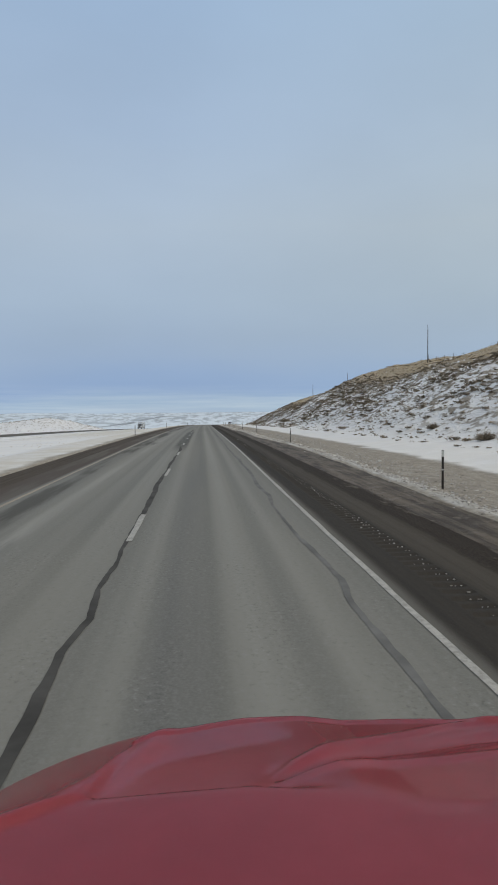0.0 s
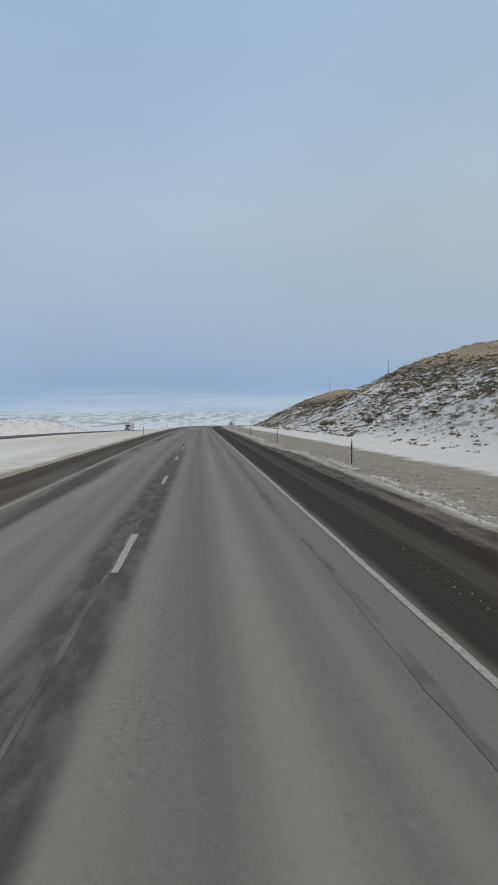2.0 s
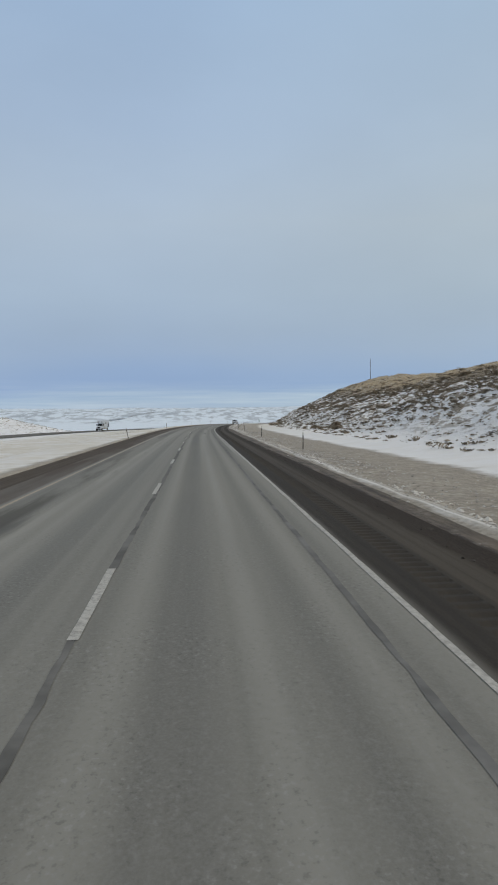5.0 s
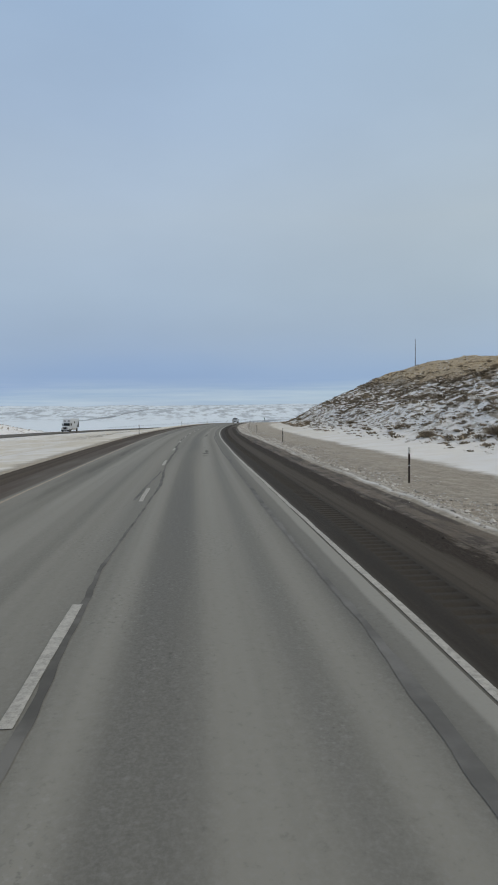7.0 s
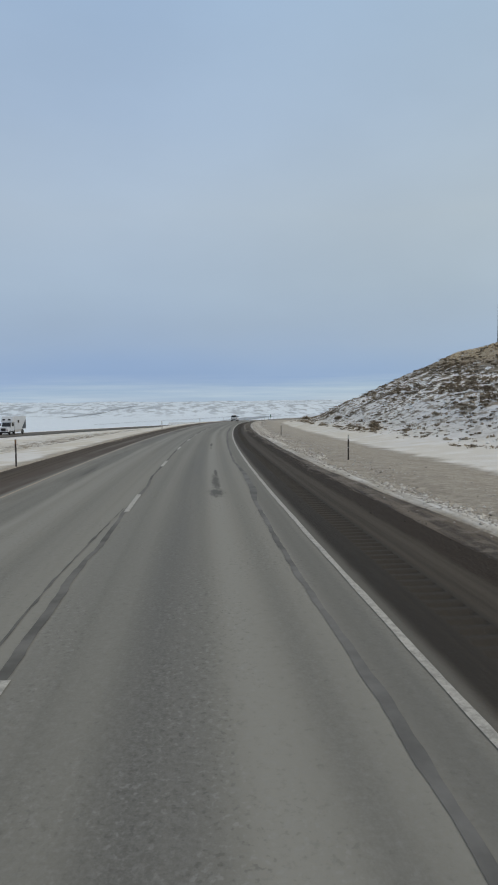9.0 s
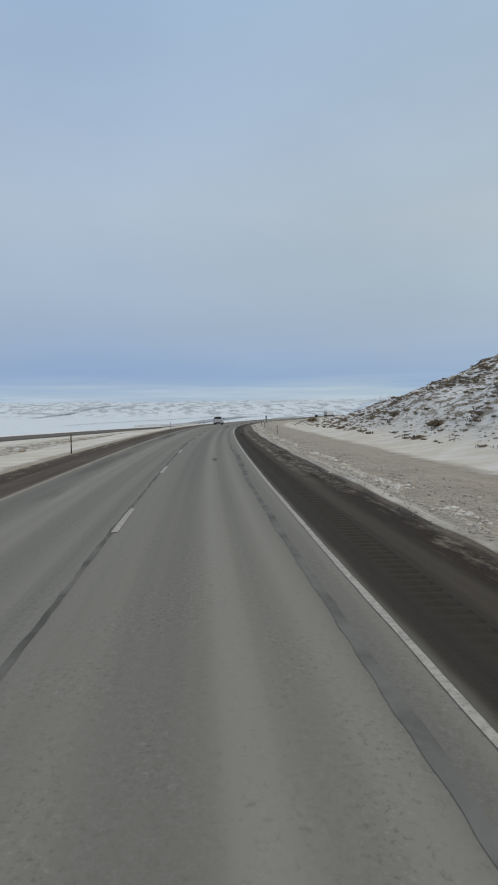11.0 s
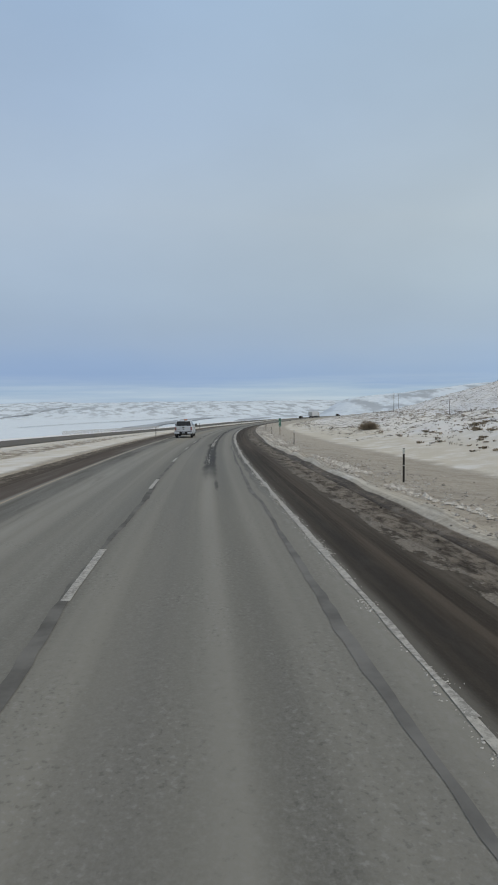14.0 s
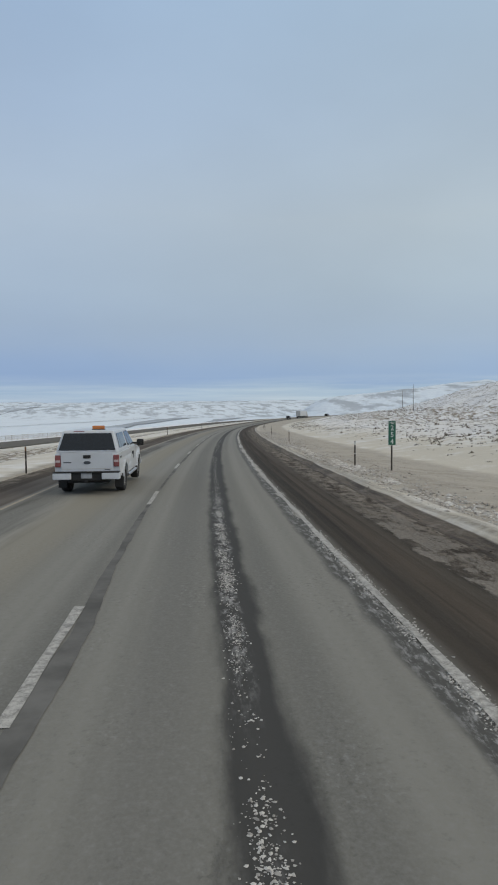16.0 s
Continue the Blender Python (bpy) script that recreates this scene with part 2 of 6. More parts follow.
    for s0, u0, a, b in ((215.4, 2.05, 0.7, 0.17), (217.6, 2.14, 1.5, 0.1), (213.2, 1.98, 0.3, 0.16), (222.2, 2.04, 0.2, 0.09), (246.7, 2.12, 0.8, 0.2), (249.6, 2.15, 2.2, 0.12), (252.4, 2.2, 1.4, 0.06), (311.2, 2.06, 1.1, 0.13),
                         (326.9, 0.44, 0.5, 0.1), (324, 2.17, 0.25, 0.05), (378.5, 2.08, 1.3, 0.06), (391.4, 1.95, 3.6, 0.14), (408.8, 1.62, 3.2, 0.2), (172.35, 0.36, 0.06, 0.2), (171.05, 0.3, 0.07, 0.16), (327.5, 0.26, 0.7, 0.035), (269, 2.02, 0.5, 0.07), (273, 2.0, 2.0, 0.08)):
        ds, du = m.math("DIVIDE", m.math("SUBTRACT", s, s0), a), m.math("DIVIDE", m.math("SUBTRACT", u, u0), b)
        d = m.math("SQRT", m.math("ADD", m.math("MULTIPLY", ds, ds), m.math("MULTIPLY", du, du)))
        blot = d if blot is None else m.math("MINIMUM", blot, d)
    blot = m.math("ADD", blot, m.math("MULTIPLY", m.math("SUBTRACT", m.noise(m.scaled(uv, (2.5, 7, 1)), 1.0, 6, 0.75), 0.5), 2.6))
    c = m.mix(m.rng(blot, 1.45, 0.45, 0, 0.66), c, (0.045, 0.044, 0.042))
    m.colour(m.mix(1.0, c, (0.885, 0.908, 0.955), "MULTIPLY"))
    m.rough(m.rng(wide, 0.3, 0.7, 0.75, 0.92))
    m.bump(m.math("ADD", grain, stone), 0.22, 0.004)
    return m.m


def shoulder_mat():
    m = Mat("dirty_shoulder", 0.88, spec=0.12)
    uv = m.uv()
    s, u_signed, _ = m.split(uv)
    u = m.math("ABSOLUTE", u_signed)
    drag = m.noise(m.scaled(uv, (0.035, 4.2, 1)), 1.0, 6, 0.65)
    clod = m.noise(m.scaled(uv, (0.55, 2.0, 1)), 1.0, 7, 0.65)
    slab = m.noise(m.scaled(uv, (0.09, 0.9, 1), (4, 2, 0)), 1.0, 6, 0.65)
    grit = m.noise(uv, 22, 4, 0.75)
    c = m.mix(m.rng(drag, 0.35, 0.65), (0.034, 0.028, 0.023), (0.082, 0.067, 0.052))
    c = m.mix(m.rng(clod, 0.48, 0.7, 0, 0.5), c, (0.085, 0.074, 0.062))
    c = m.mix(m.math("MULTIPLY", m.rng(u_signed, 0, 1), m.rng(s, 330, 390, 0.45, 0.0)), c, (0.04, 0.033, 0.029))
    # clean margin beside the white line
    c = m.mix(m.math("MULTIPLY", m.rng(m.math("ADD", u, m.math("MULTIPLY", clod, 0.2)), 4.05, 3.84), 0.8), c, (0.16, 0.155, 0.14))
    # bare dark asphalt between the line and the rumble strip, dust beyond it, wet mud at the rim
    right = m.rng(u_signed, 0, 1)
    c = m.mix(m.math("MULTIPLY", right, m.math("MULTIPLY", m.band(u, 3.86, 4.3, 0.1), m.rng(s, 350, 320, 0.45, 0.6))), c, (0.042, 0.04, 0.036))
    c = m.mix(m.math("MULTIPLY", right, m.math("MULTIPLY", m.band(u, 4.8, 5.4, 0.12), m.rng(drag, 0.3, 0.6, 0.25, 0.7))), c, (0.088, 0.079, 0.065))
    c = m.mix(m.math("MULTIPLY", right, m.math("MULTIPLY", m.band(u, 4.25, 4.8, 0.06), m.rng(s, 350, 320, 0.1, 0.7))), c, (0.05, 0.046, 0.04))
    c = m.mix(m.math("MULTIPLY", m.math("SUBTRACT", 1.0, right), m.math("MULTIPLY", m.band(u, 3.8, 7, 0.1), m.rng(drag, 0.3, 0.7, 0.3, 0.8))), c, (0.098, 0.081, 0.064))
    brown = m.math("MULTIPLY", right, m.math("MULTIPLY", m.rng(s, 335, 365), m.rng(slab, 0.4, 0.62, 0.1, 0.75)))
    c = m.mix(m.math("MULTIPLY", brown, m.rng(u, 4.0, 4.6)), c, m.mix(m.rng(drag, 0.36, 0.64), (0.032, 0.026, 0.021), (0.1, 0.084, 0.068)))
    rim_u = m.math("ADD", u, m.math("MULTIPLY", m.math("SUBTRACT", clod, 0.5), 0.7))
    c = m.mix(m.math("MULTIPLY", right, m.math("MULTIPLY", m.rng(rim_u, 5.36, 5.5), m.rng(s, 350, 300, 0.2, 0.8))), c, m.mix(m.rng(grit, 0.35, 0.65), (0.018, 0.014, 0.011), (0.055, 0.044, 0.035)))
    # crusted grey snow and mud towards the verge
    edge = m.math("ADD", u, m.math("ADD", m.math("MULTIPLY", m.math("SUBTRACT", slab, 0.5), 2.4), m.math("MULTIPLY", m.math("SUBTRACT", clod, 0.5), 1.2)))
    edge = m.math("ADD", edge, m.rng(s, 240, 330, 0.0, 0.7))
    lumpy = m.noise(m.scaled(uv, (1.1, 2.6, 1), (1, 6, 0)), 1.0, 8, 0.75)
    crust = m.math("MULTIPLY", m.rng(m.math("ADD", edge, m.math("MULTIPLY", m.math("SUBTRACT", lumpy, 0.5), 1.3)), 6.0, 6.5), m.rng(lumpy, 0.36, 0.55, 0.2, 0.75))
    mud = m.math("MULTIPLY", m.rng(u_signed, 4.9, 5.7), m.rng(s, 345, 380))
    c = m.mix(m.math("MULTIPLY", mud, 0.85), c, m.mix(m.rng(lumpy, 0.42, 0.56), (0.04, 0.032, 0.025), (0.225, 0.2, 0.172)))
    c = m.mix(crust, c, m.mix(m.rng(lumpy, 0.38, 0.66), (0.105, 0.09, 0.074), (0.265, 0.236, 0.2)))
    # plates of dirty ice left on the pavement further on
    plate_u = m.math("ADD", u_signed, m.math("ADD", m.math("MULTIPLY", m.math("SUBTRACT", slab, 0.5), 0.9), m.math("MULTIPLY", m.math("SUBTRACT", lumpy, 0.5), 0.5)))
    plate = m.math("ADD", m.math("MULTIPLY", m.band(plate_u, 5.08, 5.46, 0.03), m.math("MULTIPLY", m.rng(s, 296, 318), m.rng(s, 392, 378))), m.math("MULTIPLY", m.band(plate_u, 5.05, 5.9, 0.04), m.math("MULTIPLY", m.rng(s, 413, 416), m.rng(s, 427, 422))))
    plate = m.math("MULTIPLY", plate, m.rng(m.noise(m.scaled(uv, (0.9, 1.6, 1), (3, 8, 0)), 1.0, 6, 0.7), 0.45, 0.5))
    c = m.mix(m.math("MULTIPLY", plate, 0.9), c, m.mix(m.rng(grit, 0.35, 0.65), (0.15, 0.134, 0.115), (0.28, 0.257, 0.226)))
    crust = m.math("ADD", crust, m.math("MULTIPLY", plate, 0.8))
    c = m.mix(m.rng(grit, 0.58, 0.85, 0, 0.4), c, (0.2, 0.18, 0.155))
    m.colour(c)
    m.bump(m.math("ADD", m.math("ADD", clod, crust), m.math("MULTIPLY", grit, 0.3)), 0.9, 0.035)
    return m.m


def snow_mat():
    """Snow with grit near the road, dry grass and scrub stains on the hill, haze tinted into the far land."""
    m = Mat("snow_ground", 0.7, spec=0.25)
    p = m.coord()
    zone_attr = m.attr("zones")
    zone, hills_z = m.split(zone_attr[1]), zone_attr[3]
    grit_z, grass_z, plain_z = zone
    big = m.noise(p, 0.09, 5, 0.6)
    mid = m.noise(p, 0.55, 6, 0.62)
    fine = m.noise(p, 5.0, 6, 0.7)
    speck = m.noise(p, 26.0, 4, 0.75)
    snow = m.mix(m.rng(big, 0.35, 0.68), (0.8, 0.81, 0.83), (0.89, 0.89, 0.89))
    dust, bank, mud_z = m.split(m.attr("cream")[1])
    snow = m.mix(m.math("MULTIPLY", dust, m.rng(m.math("ADD", m.math("MULTIPLY", mid, 0.6), m.math("MULTIPLY", big, 0.4)), 0.36, 0.58, 0.35, 1.0)), snow, (0.6, 0.56, 0.475))
    # wind-laid grass showing through, drawn out down the slope
    comb = m.noise(m.scaled(p, (1.0, 0.55, 1.6)), 1.0, 6, 0.62)
    tuft = m.rng(m.math("ADD", m.math("MULTIPLY", comb, 0.75), m.math("MULTIPLY", grass_z, 0.3)), 0.43, 0.49)
    grass = m.mix(m.rng(grass_z, 0.45, 0.85), m.mix(m.rng(fine, 0.35, 0.65), (0.15, 0.128, 0.1), (0.4, 0.345, 0.27)), m.mix(m.rng(fine, 0.35, 0.65), (0.32, 0.262, 0.18), (0.56, 0.465, 0.33)))
    c = m.mix(m.math("MULTIPLY", tuft, m.rng(grass_z, 0.02, 0.25)), snow, grass)
    grit = m.mix(m.rng(fine, 0.36, 0.64), (0.19, 0.175, 0.15), (0.37, 0.345, 0.305))
    grit = m.mix(m.rng(speck, 0.52, 0.75, 0, 0.75), grit, (0.58, 0.54, 0.48))
    grit = m.mix(m.rng(speck, 0.45, 0.25, 0, 0.7), grit, (0.09, 0.08, 0.07))
    clump = m.noise(p, 1.3, 7, 0.72)
    grit = m.mix(m.rng(clump, 0.46, 0.6, 0, 0.5), grit, (0.155, 0.135, 0.11))
    grit = m.mix(m.rng(clump, 0.44, 0.34, 0, 0.5), grit, (0.5, 0.475, 0.43))
    grit = m.mix(m.math("MULTIPLY", dust, m.rng(mid, 0.35, 0.6, 0.3, 0.6)), grit, (0.45, 0.43, 0.39))
    gz = m.rng(m.math("ADD", grit_z, m.math("MULTIPLY", m.math("SUBTRACT", mid, 0.5), 0.9)), 0.3, 0.75)
    c = m.mix(gz, c, m.mix(1.0, grit, (1.02, 0.98, 0.92), "MULTIPLY"))
    ruts = m.noise(m.scaled(m.uv(), (0.06, 5.0, 1)), 1.0, 6, 0.65)
    c = m.mix(m.math("MULTIPLY", bank, m.rng(ruts, 0.38, 0.55, 0.25, 1.0)), c, m.mix(m.rng(fine, 0.35, 0.65), (0.25, 0.228, 0.19), (0.44, 0.405, 0.345)))
    # brown frozen mud and crust between the pavement and the ploughed bank
    rut = m.noise(m.scaled(m.uv(), (0.25, 2.6, 1), (2, 5, 0)), 1.0, 7, 0.68)
    mire = m.mix(m.rng(rut, 0.38, 0.62), (0.045, 0.034, 0.025), (0.15, 0.122, 0.094))
    mire = m.mix(m.rng(clump, 0.52, 0.62, 0, 0.55), mire, (0.22, 0.19, 0.157))
    c = m.mix(m.rng(m.math("ADD", mud_z, m.math("MULTIPLY", m.math("SUBTRACT", rut, 0.5), 0.9)), 0.35, 0.6), c, mire)
    # distance haze put into the colour: the far snow is tinted bluer
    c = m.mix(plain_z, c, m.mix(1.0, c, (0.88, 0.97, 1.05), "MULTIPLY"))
    # far plain: wind-scoured stripes of brush and ground; hills across the valley: brush, with hollow shade and haze
    # put into the colour
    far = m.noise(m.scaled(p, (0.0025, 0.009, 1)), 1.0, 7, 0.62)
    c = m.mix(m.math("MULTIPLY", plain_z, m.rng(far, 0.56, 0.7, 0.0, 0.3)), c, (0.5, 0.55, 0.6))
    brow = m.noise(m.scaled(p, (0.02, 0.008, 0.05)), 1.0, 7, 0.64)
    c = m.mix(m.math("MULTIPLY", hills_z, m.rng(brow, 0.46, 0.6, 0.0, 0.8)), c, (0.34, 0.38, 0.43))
    m.colour(c)
    m.bump(m.math("ADD", m.math("MULTIPLY", m.math("MULTIPLY", m.rng(grass_z, 0.0, 0.2), m.rng(comb, 0.35, 0.62)), 6.0), m.math("ADD", m.math("MULTIPLY", mid, 1.6), m.math("ADD", fine, m.math("MULTIPLY", speck, 0.15)))), 0.55, 0.07)
    return m.m


def paint_mat(name, col, worn=0.41, dirt=(0.2, 0.195, 0.18)):
    m = Mat(name, 0.7)
    p = m.coord()
    a = m.noise(p, 11.0, 6, 0.75)
    b = m.noise(p, 40.0, 3, 0.7)
    c = m.mix(m.rng(a, worn, worn + 0.3, 0.0, 0.75), col, dirt)
    c = m.mix(m.rng(b, 0.55, 0.7, 0, 0.35), c, dirt)
    m.colour(c)
    m.bump(b, 0.2, 0.004)
    return m.m


def simple_mat(name, col, rough=0.5, metal=0.0, var=0.15, scale=6.0, bump=0.0, spec=0.5):
    m = Mat(name, rough, metal, spec)
    p = m.coord()
    n = m.noise(p, scale, 5, 0.6)
    dark = tuple(x * (1 - var) for x in col[:3])
    light = tuple(min(1, x * (1 + var)) for x in col[:3])
    m.colour(m.mix(m.rng(n, 0.3, 0.7), dark, light))
    if bump:
        m.bump(m.noise(p, scale * 6, 4, 0.65), bump, 0.01)
    return m.m


ASPHALT, SHOULDER, SNOW = asphalt_mat(), shoulder_mat(), snow_mat()
WHITE_LINE = paint_mat("white_road_paint", (0.47, 0.46, 0.425), 0.38)
YELLOW_LINE = paint_mat("yellow_road_paint", (0.38, 0.32, 0.235), 0.38)
CRUSTED_LINE = paint_mat("snow_crusted_road_paint", (0.5, 0.49, 0.46), 0.36, (0.12, 0.117, 0.11))
TAR = simple_mat("crack_sealant", (0.075, 0.073, 0.069), 0.9, 0, 0.3, 1.1, 0.3, 0.12)
TAR_OLD = simple_mat("worn_crack_sealant", (0.142, 0.141, 0.135), 0.9, 0, 0.3, 1.1, 0.3, 0.12)
TAR_FADED = simple_mat("faded_crack_sealant", (0.162, 0.162, 0.158), 0.9, 0, 0.25, 1.1, 0.3, 0.12)
POST_STEEL = simple_mat("rusty_steel", (0.06, 0.05, 0.042), 0.7, 0.3, 0.4, 20, 0.2)


# ---- the road's line: curvature per km and slope in percent, every 40 m ----
KAP = [0.287, 0.163, 0.036, 0.045, 0.103, -0.025, 0.217, 0.909, 0.951, 0.638, 0.666, 0.891, 0.891, 0.561, 0.496, 0.605, 0.819, 1.109, 1.469, 1.885, 2.0, 2.0, 2.0, 1.2, 0.5, 0.1]
GRADE = [0.579, 0.356, 0.129, -0.367, -0.658, -0.86, -0.942, -0.985, -1.159, -1.264, -1.471, -1.867, -1.973, -2.052, -2.158, -2.146, -1.913, -1.425, -0.719, 0.0, 0.1, 0.0, -0.2, -0.4, -0.6, -0.6]
def ramp(v, a, b):
    t = np.clip((v - a) / (b - a), 0, 1)
    return t * t * (3 - 2 * t)


STEP = 2.0
S_AXIS = np.arange(-240, 5200, STEP)
knots = np.arange(-40, 1000, 40.0)
kap_s = np.interp(S_AXIS, knots, np.array(KAP) * 1e-3)
kap_s[(S_AXIS < -40) | (S_AXIS > 940)] = 0
gr_s = np.interp(S_AXIS, knots, np.array(GRADE) * 1e-2)
gr_s[S_AXIS > 960] = -0.006 * ramp(S_AXIS[S_AXIS > 960], 2200, 1200)
gr_s[S_AXIS < -40] = 0.004
psi_s = np.cumsum(kap_s) * STEP
psi_s -= np.interp(0, S_AXIS, psi_s)
x_s, y_s, z_s = np.cumsum(np.sin(psi_s)) * STEP, np.cumsum(np.cos(psi_s)) * STEP, np.cumsum(gr_s) * STEP
for arr in (x_s, y_s, z_s):
    arr -= np.interp(0, S_AXIS, arr)


def on_road(s, u, dz=0.0):
    """World places, s metres along the road, u metres to the right of the lane line, dz over the pavement."""
    s, u = np.asarray(s, float), np.asarray(u, float)
    a = np.interp(s, S_AXIS, psi_s)
    return np.stack([np.interp(s, S_AXIS, x_s) + u * np.cos(a), np.interp(s, S_AXIS, y_s) - u * np.sin(a), np.interp(s, S_AXIS, z_s) + dz], -1)


def road_pose(s, u, dz=0.0, turn=0.0):
    """A pose on the road, its y axis along the driving direction."""
    x, y, z = on_road(s, u, dz)
    return pose(x, y, z, 0, 0, turn - math.degrees(np.interp(s, S_AXIS, psi_s)))


def hashed(ix, iy, seed):
    v = np.sin(ix * 127.1 + iy * 311.7 + seed * 74.7) * 43758.5453
    return v - np.floor(v)


def vnoise(x, y, seed=0):
    """Smooth value noise from 0 to 1."""
    ix, iy = np.floor(x), np.floor(y)
    fx, fy = x - ix, y - iy
    fx, fy = fx * fx * (3 - 2 * fx), fy * fy * (3 - 2 * fy)
    a, b = hashed(ix, iy, seed), hashed(ix + 1, iy, seed)
    c, d = hashed(ix, iy + 1, seed), hashed(ix + 1, iy + 1, seed)
    return (a * (1 - fx) + b * fx) * (1 - fy) + (c * (1 - fx) + d * fx) * fy


def fractal(x, y, octaves=4, seed=0):
    out, amp, tot = 0, 1.0, 0
    for k in range(octaves):
        out = out + amp * vnoise(x * 2 ** k, y * 2 ** k, seed + k)
        tot += amp
        amp *= 0.5
    return out / tot - 0.5


# ---- the lie of the land ----
def windrow(s):
    """Middle of the ploughed bank beside the shoulder."""
    return np.interp(s, [-60, 0, 15, 28, 42, 53, 64, 90, 103, 117, 178, 192, 217, 240, 255, 331, 344, 370, 384, 409, 424, 520], [7.7, 7.7, 7.56, 8.0, 8.05, 7.8, 7.15, 7.28, 6.6, 6.85, 7.0, 7.1, 7.25, 7.2, 6.75, 6.45, 6.58, 6.65, 6.8, 6.5, 6.9, 6.8]) + 0.2 * fractal(s / 9, 0 * s, 3, 15)


def far_edge(s):
    """Near edge of the opposite carriageway."""
    return np.interp(s, [-200, 60, 150, 330, 400, 440, 900], [-50, -50, -49, -42.5, -35.5, -33, -32.5])


OPP_WIDE, OPP_LOW = 11.5, -2.0


def hill_part(s):
    """How much of the cut hillside stands at s."""
    return ramp(s, 440, 345)


def lie(s, u):
    """Height of the ground over the pavement's level."""
    rough = fractal(s / 9, u / 5, 4, 3)
    fine = fractal(s / 2.2, u / 1.8, 3, 11)
    dz = np.zeros_like(s)
    # right: shoulder edge, windrow, verge, ditch, slope
    r = u > 0
    w_ = windrow(s)
    verge = (0.06 + 0.05 * ramp(s, 230, 330) + 0.08 * np.exp(-((s - 384) / 18) ** 2)) * np.exp(-((u - w_) / (0.32 + 0.1 * ramp(s, 220, 300))) ** 2) * (0.6 + 1.3 * vnoise(s / 1.7, u, 5)) - 0.30 * ramp(u, 9, 13) + 0.25 * ramp(u, 13.5, 17)
    verge = verge + fine * 0.07 * ramp(u, 6.1, 7.0) * ramp(u, 16, 11) + rough * 0.16 * ramp(u, 8, 12)
    top = 13.6 + 1.6 * fractal(s / 60, s / 60, 3, 21) + 1.2 * np.sin((s - 40) / 38)
    hill = (top + 1.6 * np.exp(-((s - 168) / 34) ** 2) - 0.9 * np.exp(-((s - 262) / 40) ** 2) + 1.1 * np.exp(-((s - 172) / 20) ** 2) - 0.8 * np.exp(-((s - 122) / 18) ** 2) - 1.2 * np.exp(-((s - 280) / 30) ** 2) + 0.5 * np.exp(-((s - 345) / 20) ** 2) - 0.8 * np.exp(-((s - 214) / 16) ** 2)) * ramp(u, 9, 58) * np.where(u < 15, 0, ramp(u, 15, 26)) + 0.03 * np.maximum(u - 55, 0)
    hill = hill + (rough * 1.6 + fine * 0.7) * ramp(u, 17, 26)
    low = 0.11 * np.clip(u - 16, 0, 44) + 0.28 * np.clip(u - 60, 0, 75) + 0.05 * np.clip(u - 135, 0, 200) + 2.5 * fractal(s / 60, u / 40, 3, 61) * ramp(u, 55, 110) + (rough * 1.5 + fine * 1.0) * ramp(u, 17, 28) + 3.2 * np.exp(-((s - 600) / 40) ** 2 - ((u - 150) / 40) ** 2)
    low = low - 3.0 * np.exp(-((s - 522) / 40) ** 2 - ((u - 54) / 18) ** 2)
    hp = hill_part(s - 0.25 * (u - 16))
    dz = np.where(r, verge + hill * hp + low * (1 - hp), dz)
    # left: small bank, median hollow, opposite roadbed, falling plain
    e = far_edge(s)
    med = 0.035 * np.exp(-((u + 6.3) / 0.7) ** 2) * (0.5 + vnoise(s / 2.3, u, 8)) - (1.75 * ramp(-u, 8, 20) + 0.25 * ramp(-u, 20, 30)) + rough * 0.35 * ramp(-u, 8, 14) + fine * 0.06 * ramp(-u, 5.6, 6.5)
    lo = OPP_LOW
    out = -u + e - OPP_WIDE
    beyond = lo - 0.15 - 0.105 * np.maximum(out - 2, 0) * ramp(out, 0, 30) + rough * 1.0 * ramp(out, 4, 20)
    bed = ramp(-u, -(e + 3.0), -(e + 0.6))
    left = np.where(out > 0, beyond, med * (1 - bed) + (lo - 0.12) * bed)
    left = left + 14.0 * np.exp(-((s - 400) / 70) ** 2) * ramp(-u, 70, 118) * ramp(-u, 330, 170)
    dz = np.where(r, dz, left)
    # under the pavement
    under = (u > -6.02) & (u < 6.0)
    return np.where(under, -0.14, dz)


def valley(x, y):
    """The far valley floor and the hills across it."""
    dist = np.hypot(x, y)
    floor = -46 + 4 * fractal(x / 700, y / 700, 4, 31)
    ridge = 3250 + 700 * fractal(x / 900, 0 * x, 4, 41)
    up = ramp(dist, ridge - 450, ridge + 350)
    spur = np.abs(fractal(x / 260, y / 900, 4, 51)) * 2
    return floor + up * (50 + 26 * fractal(x / 420, y / 900, 4, 57) - 30 * spur * (1 - up) * 2 + 22 * fractal(x / 130, y / 330, 4, 59)) + 26 * ramp(dist, 3900, 4700)


